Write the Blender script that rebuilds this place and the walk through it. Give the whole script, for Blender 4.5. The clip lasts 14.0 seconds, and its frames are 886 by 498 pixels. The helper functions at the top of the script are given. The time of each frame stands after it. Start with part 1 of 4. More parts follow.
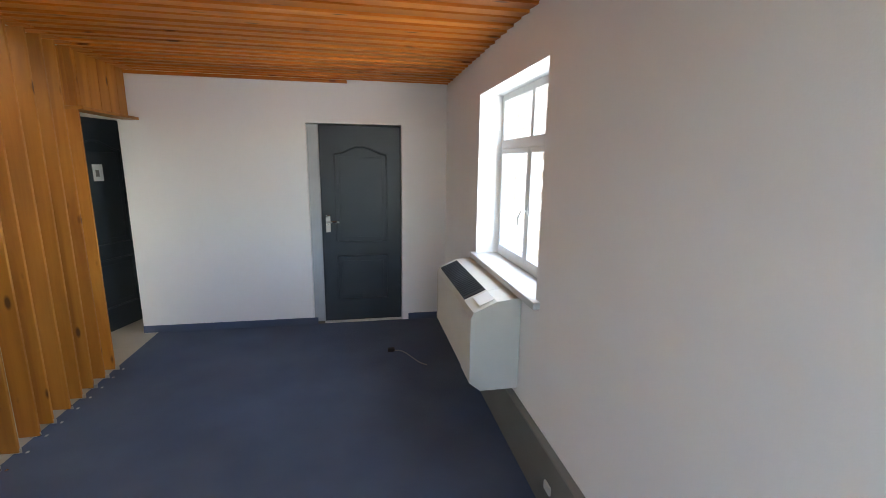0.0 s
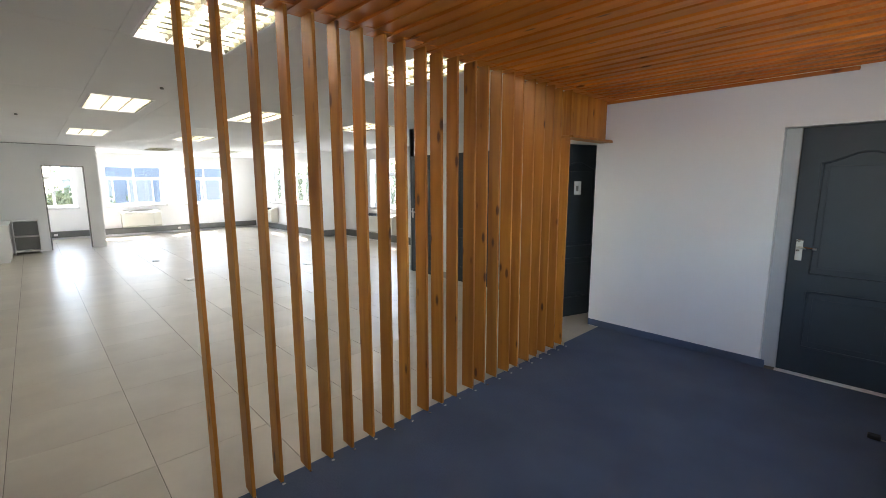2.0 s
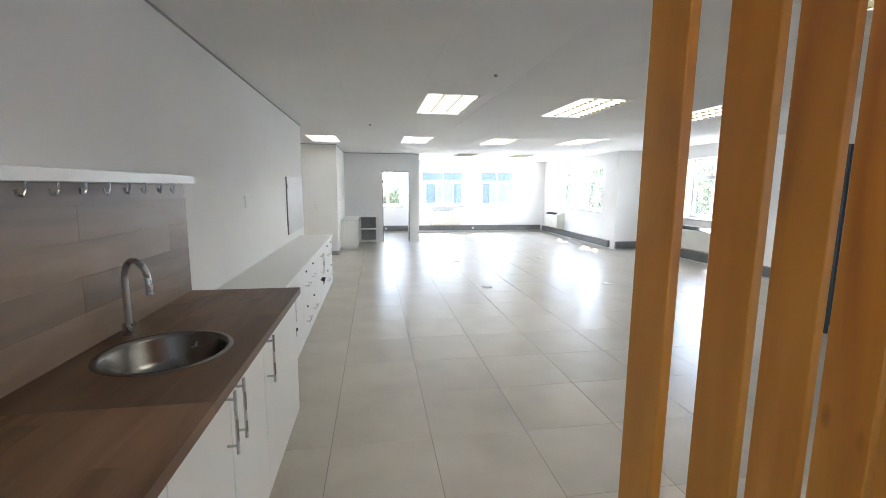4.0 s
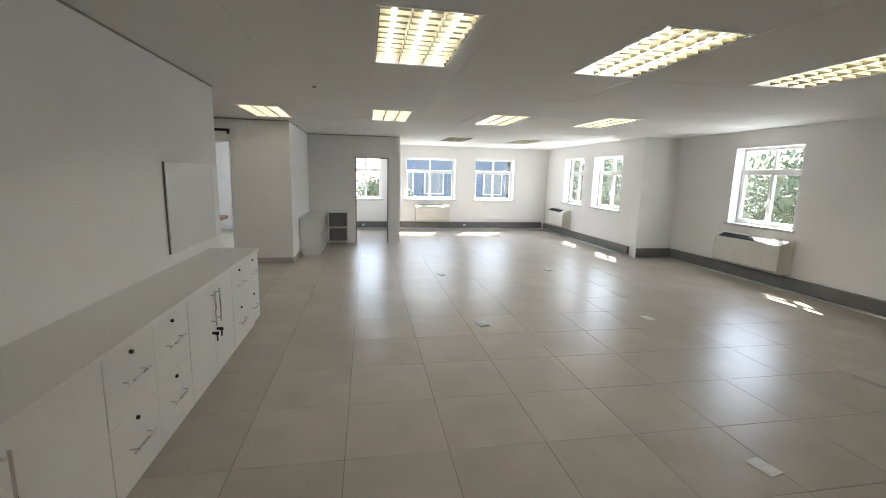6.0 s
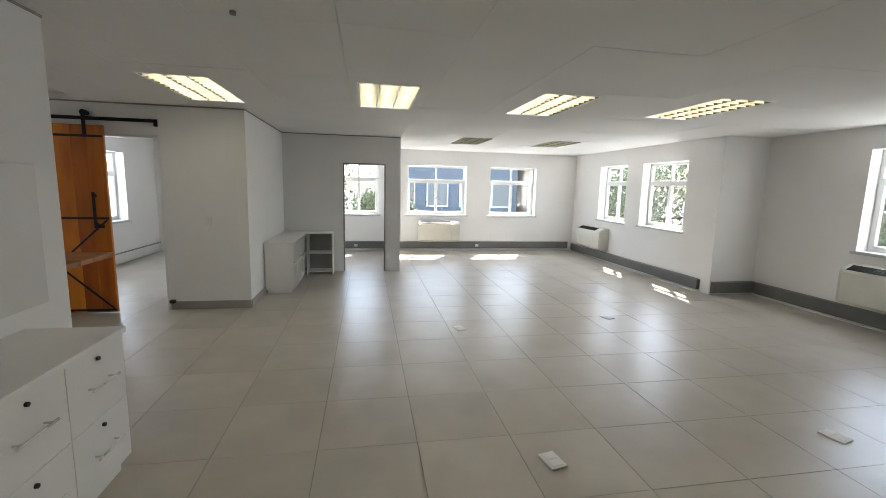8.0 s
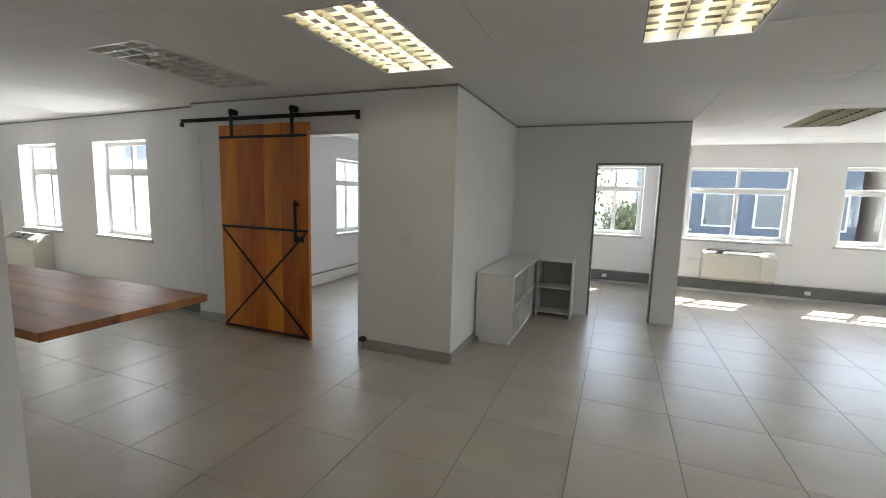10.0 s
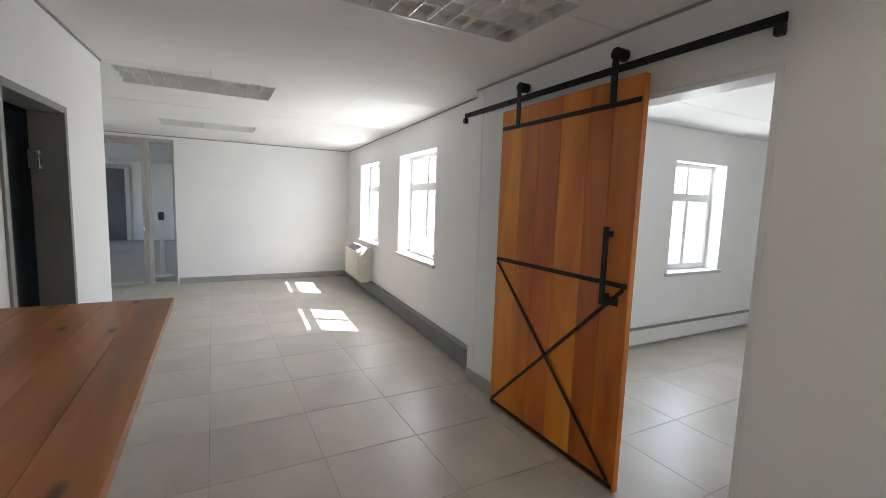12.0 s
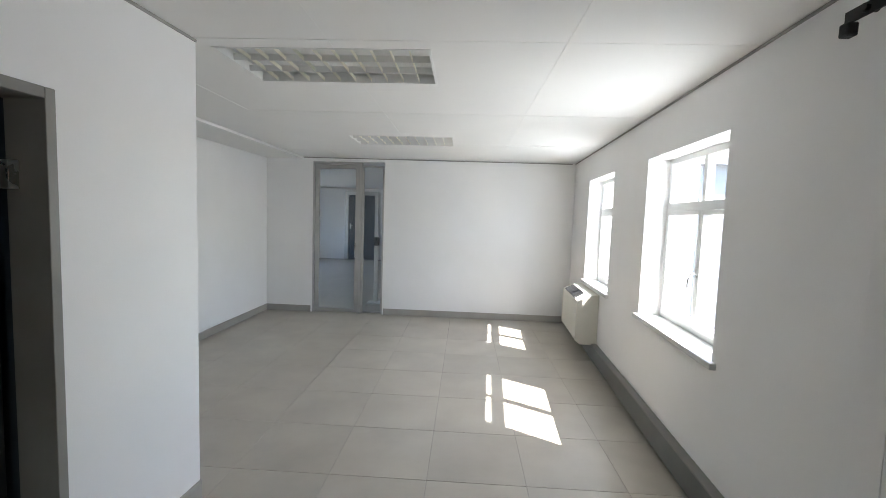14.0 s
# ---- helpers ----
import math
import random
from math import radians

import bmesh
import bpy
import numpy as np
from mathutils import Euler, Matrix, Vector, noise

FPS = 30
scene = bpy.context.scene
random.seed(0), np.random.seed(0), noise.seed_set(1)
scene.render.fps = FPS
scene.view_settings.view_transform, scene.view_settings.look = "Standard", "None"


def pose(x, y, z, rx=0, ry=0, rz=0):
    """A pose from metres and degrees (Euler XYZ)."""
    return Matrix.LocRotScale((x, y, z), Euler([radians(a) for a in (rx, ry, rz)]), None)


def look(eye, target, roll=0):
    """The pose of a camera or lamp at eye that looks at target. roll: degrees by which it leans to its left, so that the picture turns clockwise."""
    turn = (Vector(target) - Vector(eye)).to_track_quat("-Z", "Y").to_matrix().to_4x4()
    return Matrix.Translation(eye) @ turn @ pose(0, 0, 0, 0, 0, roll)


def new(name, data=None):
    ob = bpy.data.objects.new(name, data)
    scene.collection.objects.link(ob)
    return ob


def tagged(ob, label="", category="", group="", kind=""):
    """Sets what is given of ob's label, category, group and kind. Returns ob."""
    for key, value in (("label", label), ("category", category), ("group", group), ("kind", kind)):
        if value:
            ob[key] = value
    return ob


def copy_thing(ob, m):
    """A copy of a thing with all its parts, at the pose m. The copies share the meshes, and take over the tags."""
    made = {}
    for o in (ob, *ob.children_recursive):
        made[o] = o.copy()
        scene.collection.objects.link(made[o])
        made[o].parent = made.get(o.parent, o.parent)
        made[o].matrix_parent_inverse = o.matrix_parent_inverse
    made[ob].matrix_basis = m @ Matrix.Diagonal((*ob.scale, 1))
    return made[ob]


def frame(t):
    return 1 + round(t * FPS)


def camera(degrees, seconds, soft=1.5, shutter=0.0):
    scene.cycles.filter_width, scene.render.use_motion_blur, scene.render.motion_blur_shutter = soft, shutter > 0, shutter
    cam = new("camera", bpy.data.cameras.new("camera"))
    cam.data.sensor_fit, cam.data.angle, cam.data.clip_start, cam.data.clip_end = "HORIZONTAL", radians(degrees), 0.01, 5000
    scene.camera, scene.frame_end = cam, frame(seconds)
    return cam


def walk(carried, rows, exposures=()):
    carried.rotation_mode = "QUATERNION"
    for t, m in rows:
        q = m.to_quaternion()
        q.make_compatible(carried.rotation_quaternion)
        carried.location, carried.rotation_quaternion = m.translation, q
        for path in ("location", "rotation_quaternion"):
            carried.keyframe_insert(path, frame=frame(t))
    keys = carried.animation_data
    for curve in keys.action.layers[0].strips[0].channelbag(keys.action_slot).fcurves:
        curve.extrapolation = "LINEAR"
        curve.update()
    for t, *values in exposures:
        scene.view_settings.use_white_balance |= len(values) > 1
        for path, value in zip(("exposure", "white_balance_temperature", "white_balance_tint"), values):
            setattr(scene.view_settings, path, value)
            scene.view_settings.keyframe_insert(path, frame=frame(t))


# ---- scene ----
cam = camera(91.8, 14.0, soft=0.8)
PATH = [
    (0, (-0.011, 0.6, 1.627), (0.357, 2.527, 1.237), 0.8),
    (0.5, (0.122, 0.627, 1.622), (0.034, 2.587, 1.236), 2.5),
    (1, (0.146, 0.611, 1.631), (-0.402, 2.502, 1.282), 0.5),
    (1.5, (0.118, 0.581, 1.642), (-0.859, 2.292, 1.303), -0.5),
    (2, (0.156, 0.567, 1.55), (-1.277, 1.93, 1.251), -0.1),
    (2.5, (-0.056, 0.498, 1.555), (-1.782, 1.466, 1.262), -0.2),
    (3, (-0.348, 0.44, 1.555), (-2.223, 1.069, 1.258), -0.7),
    (3.5, (-0.795, 0.493, 1.55), (-2.752, 0.804, 1.278), 0.1),
    (6, (-3.299, 1.05, 1.62), (-5.239, 1.399, 1.284), 1.4),
    (6.5, (-3.86, 1.148, 1.633), (-5.805, 1.514, 1.345), 1.9),
    (7, (-4.417, 1.215, 1.654), (-6.354, 1.611, 1.356), 1.7),
    (9.5, (-7.157, 1.2, 1.545), (-9.131, 0.959, 1.326), 0.9),
    (10, (-7.698, 1.07, 1.556), (-9.54, 0.335, 1.302), 1.6),
    (10.5, (-8.153, 0.8, 1.557), (-9.898, -0.142, 1.293), 1.5),
    (11, (-8.593, 0.512, 1.543), (-10.094, -0.782, 1.277), 1.0),
    (11.5, (-8.984, 0.123, 1.523), (-10.235, -1.417, 1.27), 2.3),
    (12, (-9.29, -0.304, 1.551), (-10.232, -2.054, 1.334), 1.9),
    (12.5, (-9.554, -0.681, 1.574), (-10.021, -2.618, 1.395), 2.1),
    (13, (-9.704, -1.123, 1.575), (-10.027, -3.091, 1.424), 2.6),
    (13.5, (-9.933, -1.614, 1.582), (-9.996, -3.609, 1.453), 1.5),
    (14, (-10.027, -2.082, 1.618), (-9.93, -4.074, 1.466), 1.9),
]
walk(cam, [(t, look(eye, target, roll)) for t, eye, target, roll in PATH],
     exposures=[(0, 4.1, 6700, 10), (0.5, 4.45, 6700, 10), (1.5, 4.1, 6700, 10), (2, 3.8, 6400, 10), (3, 4.2, 6150, 10), (3.5, 4.2, 5800, 10), (6, 3.2, 6450, 10), (7, 3.05, 6450, 10),
                (9.5, 2.85, 6500, 10), (10, 2.78, 6450, 10), (11, 2.85, 6550, 10), (12, 3.2, 6450, 10), (13, 3.12, 6350, 10), (14, 3.05, 6250, 10)])

# ---- world, sun, exposure ----
world = bpy.data.worlds.new("sky")
scene.world = world
world.use_nodes = True
wn = world.node_tree.nodes
sky = wn.new("ShaderNodeTexSky")
sky.sky_type = "NISHITA"
sky.sun_disc = False
sky.sun_elevation = radians(49)
sky.sun_rotation = radians(-59)
wn["Background"].inputs["Strength"].default_value = 0.15
world.node_tree.links.new(sky.outputs["Color"], wn["Background"].inputs["Color"])
sun = new("sun", bpy.data.lights.new("sun", "SUN"))
sun.data.energy = 5.0
sun.data.angle = radians(0.5)
sun.data.color = (1.0, 0.95, 0.87)
sun.matrix_world = look((-7.4, 4.4, 10), (0, 0, 0))


# ---- materials ----
def shader(name, color, rough=0.6, metal=0.0):
    m = bpy.data.materials.new(name)
    m.use_nodes = True
    p = m.node_tree.nodes["Principled BSDF"]
    p.inputs["Base Color"].default_value = (*color, 1)
    p.inputs["Roughness"].default_value = rough
    p.inputs["Metallic"].default_value = metal
    return m, m.node_tree.nodes, m.node_tree.links, p


def surface(name, a, b, scale=3.0, rough=0.6, metal=0.0, bump=0.05, grain=120.0, rough_var=0.1, spread=0.0):
    """Two close colours mixed by large stains, with fine relief; spread varies the tone piece by piece."""
    m, n, l, p = shader(name, a, rough, metal)
    co = n.new("ShaderNodeTexCoord")
    big = n.new("ShaderNodeTexNoise")
    big.inputs["Scale"].default_value = scale
    big.inputs["Detail"].default_value = 5
    info = n.new("ShaderNodeObjectInfo")
    off = n.new("ShaderNodeVectorMath")
    off.operation = "MULTIPLY_ADD"
    l.new(info.outputs["Random"], off.inputs[0])
    off.inputs[1].default_value = (41, 57, 23)
    l.new(co.outputs["Object"], off.inputs[2])
    l.new(off.outputs["Vector"], big.inputs["Vector"])
    ramp = n.new("ShaderNodeValToRGB")
    ramp.color_ramp.elements[0].position, ramp.color_ramp.elements[1].position = 0.3, 0.7
    ramp.color_ramp.elements[0].color, ramp.color_ramp.elements[1].color = (*a, 1), (*b, 1)
    l.new(big.outputs["Fac"], ramp.inputs["Fac"])
    out = ramp.outputs["Color"]
    if spread:
        hsv = n.new("ShaderNodeHueSaturation")
        mr = n.new("ShaderNodeMapRange")
        mr.inputs["To Min"].default_value, mr.inputs["To Max"].default_value = 1 - spread, 1 + spread
        l.new(info.outputs["Random"], mr.inputs["Value"])
        l.new(mr.outputs["Result"], hsv.inputs["Value"])
        l.new(out, hsv.inputs["Color"])
        out = hsv.outputs["Color"]
    l.new(out, p.inputs["Base Color"])
    fine = n.new("ShaderNodeTexNoise")
    fine.inputs["Scale"].default_value = grain
    fine.inputs["Detail"].default_value = 3
    l.new(co.outputs["Object"], fine.inputs["Vector"])
    bm_ = n.new("ShaderNodeBump")
    bm_.inputs["Strength"].default_value = bump
    bm_.inputs["Distance"].default_value = 0.01
    l.new(fine.outputs["Fac"], bm_.inputs["Height"])
    l.new(bm_.outputs["Normal"], p.inputs["Normal"])
    rr = n.new("ShaderNodeMapRange")
    rr.inputs["To Min"].default_value, rr.inputs["To Max"].default_value = max(0, rough - rough_var), min(1, rough + rough_var)
    l.new(big.outputs["Fac"], rr.inputs["Value"])
    l.new(rr.outputs["Result"], p.inputs["Roughness"])
    return m


def wood(name, light, mid, dark, along, rough=0.45, knots=True, spread=0.18, island=False, grain=14.0):
    """Pine-like wood: streaks along one axis, dark knots, tone varying plank by plank."""
    m, n, l, p = shader(name, mid, rough)
    co = n.new("ShaderNodeTexCoord")
    info = n.new("ShaderNodeObjectInfo")
    geo = n.new("ShaderNodeNewGeometry")
    seed = geo.outputs["Random Per Island"] if island else info.outputs["Random"]
    off = n.new("ShaderNodeVectorMath")
    off.operation = "MULTIPLY_ADD"
    l.new(seed, off.inputs[0])
    off.inputs[1].default_value = (17, 23, 31)
    l.new(co.outputs["Object"], off.inputs[2])

    def stretched(cross, length):
        mp = n.new("ShaderNodeMapping")
        s = [cross] * 3
        s[along] = length
        mp.inputs["Scale"].default_value = s
        l.new(off.outputs["Vector"], mp.inputs["Vector"])
        return mp.outputs["Vector"]
    streak = n.new("ShaderNodeTexNoise")
    streak.inputs["Scale"].default_value = 1
    streak.inputs["Detail"].default_value = 6
    streak.inputs["Distortion"].default_value = 0.6
    l.new(stretched(grain, 0.9), streak.inputs["Vector"])
    ramp = n.new("ShaderNodeValToRGB")
    e = ramp.color_ramp.elements
    e[0].position, e[0].color = 0.28, (*dark, 1)
    e[1].position, e[1].color = 0.72, (*light, 1)
    k = e.new(0.5)
    k.color = (*mid, 1)
    l.new(streak.outputs["Fac"], ramp.inputs["Fac"])
    out = ramp.outputs["Color"]
    if knots:
        vor = n.new("ShaderNodeTexVoronoi")
        vor.inputs["Scale"].default_value = 1
        l.new(stretched(9.0, 3.4), vor.inputs["Vector"])
        kr = n.new("ShaderNodeValToRGB")
        kr.color_ramp.elements[0].position, kr.color_ramp.elements[0].color = 0.085, (1, 1, 1, 1)
        kr.color_ramp.elements[1].position, kr.color_ramp.elements[1].color = 0.17, (0, 0, 0, 1)
        l.new(vor.outputs["Distance"], kr.inputs["Fac"])
        mix = n.new("ShaderNodeMix")
        mix.data_type = "RGBA"
        l.new(kr.outputs["Color"], mix.inputs["Factor"])
        l.new(out, mix.inputs["A"])
        mix.inputs["B"].default_value = (dark[0] * 0.35, dark[1] * 0.3, dark[2] * 0.3, 1)
        out = mix.outputs["Result"]
    hsv = n.new("ShaderNodeHueSaturation")
    mr = n.new("ShaderNodeMapRange")
    mr.inputs["To Min"].default_value, mr.inputs["To Max"].default_value = 1 - spread, 1 + spread
    l.new(seed, mr.inputs["Value"])
    l.new(mr.outputs["Result"], hsv.inputs["Value"])
    l.new(out, hsv.inputs["Color"])
    l.new(hsv.outputs["Color"], p.inputs["Base Color"])
    bp = n.new("ShaderNodeBump")
    bp.inputs["Strength"].default_value = 0.12
    bp.inputs["Distance"].default_value = 0.004
    l.new(streak.outputs["Fac"], bp.inputs["Height"])
    l.new(bp.outputs["Normal"], p.inputs["Normal"])
    return m


WHITE = surface("wall_paint", (0.80, 0.79, 0.775), (0.84, 0.83, 0.82), 1.3, 0.75, bump=0.06, grain=180)
CEIL = surface("ceiling_paint", (0.78, 0.77, 0.75), (0.82, 0.81, 0.79), 0.9, 0.85, bump=0.08, grain=260)
SHADOW_LINE = surface("painted_shadow_line", (0.30, 0.29, 0.27), (0.36, 0.35, 0.33), 4, 0.8)
TILE = surface("floor_tile", (0.41, 0.37, 0.315), (0.50, 0.46, 0.395), 2.2, 0.335, bump=0.015, grain=60, rough_var=0.04, spread=0.05)
GROUT = surface("grout", (0.16, 0.145, 0.125), (0.22, 0.20, 0.18), 5, 0.9)
SKIRT = surface("tile_skirting", (0.33, 0.315, 0.29), (0.40, 0.38, 0.35), 3, 0.5)
TRUNK = surface("trunking_paint", (0.125, 0.125, 0.12), (0.17, 0.17, 0.16), 3, 0.55, bump=0.04)
CARPET = surface("blue_carpet", (0.078, 0.108, 0.180), (0.112, 0.146, 0.228), 2.0, 0.95, bump=0.9, grain=420, rough_var=0.04)
PINE = wood("orange_pine", (0.52, 0.212, 0.025), (0.425, 0.158, 0.015), (0.30, 0.093, 0.007), 2, spread=0.16, grain=10.0)
PINE_X = wood("orange_pine_ceiling", (0.60, 0.205, 0.022), (0.50, 0.155, 0.014), (0.40, 0.11, 0.009), 0, island=True, grain=8.0)
BARN = wood("varnished_barn_plank", (0.80, 0.31, 0.022), (0.68, 0.215, 0.011), (0.50, 0.12, 0.006), 2, 0.30, knots=False, spread=0.1, grain=5.0)
BARN_MID = wood("varnished_barn_plank_amber", (0.72, 0.24, 0.015), (0.56, 0.15, 0.008), (0.38, 0.075, 0.004), 2, 0.30, knots=False, spread=0.1, grain=5.0)
BARN_RED = wood("varnished_barn_plank_red", (0.62, 0.175, 0.010), (0.49, 0.112, 0.006), (0.36, 0.068, 0.004), 2, 0.30, knots=False, spread=0.1, grain=4.0)
TABLE = wood("dark_table_plank", (0.50, 0.205, 0.048), (0.38, 0.135, 0.027), (0.23, 0.074, 0.014), 1, 0.38, spread=0.15, grain=8.0)
WORKTOP = wood("walnut_laminate", (0.25, 0.15, 0.085), (0.17, 0.095, 0.050), (0.10, 0.053, 0.027), 0, 0.45, knots=False, spread=0.32, grain=9.0)
SPLASH = wood("greyed_walnut_laminate", (0.27, 0.20, 0.14), (0.19, 0.13, 0.085), (0.11, 0.072, 0.045), 0, 0.42, knots=False, spread=0.17, grain=5.0)
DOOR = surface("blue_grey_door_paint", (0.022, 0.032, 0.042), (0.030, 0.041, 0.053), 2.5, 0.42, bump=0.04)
BLACK = surface("black_iron", (0.012, 0.012, 0.012), (0.022, 0.021, 0.020), 8, 0.5, 0.4)
STEEL = surface("brushed_steel", (0.55, 0.55, 0.54), (0.66, 0.66, 0.65), 9, 0.28, 1.0)
ALU = surface("aluminium_frame", (0.42, 0.41, 0.40), (0.50, 0.49, 0.47), 4, 0.4, 0.6)
GREYFRAME = surface("grey_door_frame_paint", (0.20, 0.195, 0.175), (0.25, 0.24, 0.22), 4, 0.5)
UNIT = surface("cream_unit_enamel", (0.60, 0.58, 0.51), (0.66, 0.64, 0.57), 3, 0.5)
GRILLE = surface("dark_grille", (0.012, 0.013, 0.015), (0.02, 0.021, 0.023), 10, 0.75)
MELAMINE = surface("white_melamine", (0.76, 0.75, 0.73), (0.80, 0.79, 0.77), 2, 0.35)
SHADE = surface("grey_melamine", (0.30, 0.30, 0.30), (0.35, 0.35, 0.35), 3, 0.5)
WINFRAME = surface("white_window_enamel", (0.74, 0.74, 0.72), (0.80, 0.80, 0.78), 5, 0.4)
PANEL = surface("off_white_panel_paint", (0.64, 0.63, 0.61), (0.69, 0.68, 0.66), 2, 0.45)
SILL = surface("window_sill_paint", (0.52, 0.52, 0.51), (0.60, 0.60, 0.58), 4, 0.55)
# darker copy of the door paint, with the recess shade put into it
DOOR_SHADED = surface("shaded_door_paint", (0.009, 0.014, 0.016), (0.013, 0.019, 0.021), 2.5, 0.6, bump=0.04)
PLASTIC = surface("white_plastic", (0.74, 0.73, 0.70), (0.79, 0.78, 0.75), 6, 0.4)
PAPER = surface("paper", (0.80, 0.80, 0.79), (0.84, 0.84, 0.83), 6, 0.8)
LOUVRE = surface("satin_louvre", (0.84, 0.81, 0.70), (0.88, 0.85, 0.75), 6, 0.38, 0.9, bump=0.02)
BLADE = surface("pale_gold_louvre", (0.72, 0.68, 0.52), (0.78, 0.74, 0.58), 6, 0.4, 0.0, bump=0.02)
SINK = surface("dull_steel", (0.17, 0.165, 0.155), (0.24, 0.235, 0.22), 6, 0.24, 1.0)
TRAY = surface("gold_toned_reflector", (0.13, 0.112, 0.055), (0.17, 0.145, 0.075), 4, 0.4, 0.6)
JAMB_SHADE = surface("jamb_shade_grey", (0.42, 0.43, 0.44), (0.48, 0.49, 0.50), 3, 0.6)
BRICK = surface("orange_brick", (0.47, 0.35, 0.25), (0.55, 0.44, 0.33), 3, 0.85, spread=0.2)
MORTAR = surface("mortar", (0.42, 0.39, 0.35), (0.5, 0.47, 0.43), 4, 0.9)
BLUEWALL = surface("slate_blue_plaster", (0.135, 0.15, 0.172), (0.165, 0.18, 0.202), 0.6, 0.8)
PALEWALL = surface("pale_plaster", (0.22, 0.235, 0.26), (0.27, 0.285, 0.31), 0.5, 0.8)
ROOF = surface("roof_sheet", (0.22, 0.22, 0.23), (0.28, 0.28, 0.29), 1, 0.6)
PAVING = surface("paving", (0.20, 0.19, 0.17), (0.28, 0.27, 0.25), 0.4, 0.9)
LEAF = surface("leaf", (0.09, 0.11, 0.055), (0.17, 0.185, 0.10), 1.2, 0.6)
BARK = surface("bark", (0.09, 0.065, 0.045), (0.14, 0.105, 0.075), 5, 0.9, bump=0.4, grain=30)


def glass_material():
    m = bpy.data.materials.new("window_glass")
    m.use_nodes = True
    n, l = m.node_tree.nodes, m.node_tree.links
    n.clear()
    out, mix = n.new("ShaderNodeOutputMaterial"), n.new("ShaderNodeMixShader")
    clear, gloss = n.new("ShaderNodeBsdfTransparent"), n.new("ShaderNodeBsdfGlossy")
    clear.inputs["Color"].default_value = (0.97, 0.98, 0.975, 1)
    gloss.inputs["Roughness"].default_value = 0.02
    mix.inputs["Fac"].default_value = 0.045
    l.new(clear.outputs["BSDF"], mix.inputs[1])
    l.new(gloss.outputs["BSDF"], mix.inputs[2])
    l.new(mix.outputs["Shader"], out.inputs["Surface"])
    return m


def tube_material(name, strength):
    m, n, l, p = shader(name, (0.9, 0.88, 0.8), 0.4)
    p.inputs["Emission Color"].default_value = (1.0, 0.955, 0.84, 1)
    p.inputs["Emission Strength"].default_value = strength
    return m


GLASS = glass_material()
TUBE_ON = tube_material("lit_tube", 2.6)
TUBE_OFF = surface("unlit_tube", (0.8, 0.8, 0.78), (0.85, 0.85, 0.83), 5, 0.3)


# ---- building blocks ----
def box(bm, x0, x1, y0, y1, z0, z1, bevel=0.0):
    m = Matrix.LocRotScale(((x0 + x1) / 2, (y0 + y1) / 2, (z0 + z1) / 2), None, (abs(x1 - x0), abs(y1 - y0), abs(z1 - z0)))
    r = bmesh.ops.create_cube(bm, size=1, matrix=m)
    if bevel:
        edges = list({e for v in r["verts"] for e in v.link_edges})
        bmesh.ops.bevel(bm, geom=edges, offset=bevel, segments=2, affect="EDGES", profile=0.5)
    return bm


def one(*dims, bevel=0.0):
    return box(bmesh.new(), *dims, bevel=bevel)


def rod(bm, a, b, r, seg=12):
    a, b = Vector(a), Vector(b)
    q = (b - a).to_track_quat("Z", "Y").to_matrix().to_4x4()
    bmesh.ops.create_cone(bm, cap_ends=True, segments=seg, radius1=r, radius2=r, depth=(b - a).length, matrix=Matrix.Translation((a + b) / 2) @ q)
    return bm


def tube(bm, pts, r, seg=10):
    """A round bar swept along points."""
    pts = [Vector(p) for p in pts]
    rings = []
    for i, p in enumerate(pts):
        d = (pts[min(i + 1, len(pts) - 1)] - pts[max(i - 1, 0)]).normalized()
        q = d.to_track_quat("Z", "Y")
        rings.append([bm.verts.new(p + q @ Vector((r * math.cos(k * math.tau / seg), r * math.sin(k * math.tau / seg), 0))) for k in range(seg)])
    for a, b in zip(rings, rings[1:]):
        for k in range(seg):
            bm.faces.new((a[k], a[(k + 1) % seg], b[(k + 1) % seg], b[k]))
    bm.faces.new(rings[0][::-1])
    bm.faces.new(rings[-1])
    return bm


def prism(bm, outline, x0, x1):
    """A (y, z) outline drawn out along x."""
    a = [bm.verts.new((x0, y, z)) for y, z in outline]
    b = [bm.verts.new((x1, y, z)) for y, z in outline]
    bm.faces.new(a)
    bm.faces.new(b[::-1])
    for i in range(len(a)):
        j = (i + 1) % len(a)
        bm.faces.new((a[j], a[i], b[i], b[j]))
    bmesh.ops.recalc_face_normals(bm, faces=bm.faces)
    return bm


def mesh_of(name, bm, material):
    me = bpy.data.meshes.new(name)
    bm.to_mesh(me)
    bm.free()
    me.materials.append(material)
    return me


def part(name, bm, material, parent, label=""):
    ob = new(name, mesh_of(name, bm, material))
    ob.parent = parent
    return tagged(ob, label)


def thing(name, m, label, category, group="", kind=""):
    ob = new(name)
    ob.empty_display_size = 0.1
    ob.matrix_world = m
    return tagged(ob, label, category, group, kind)


def solid(name, bm, material, label, category, kind="", group=""):
    return tagged(new(name, mesh_of(name, bm, material)), label, category, group, kind)


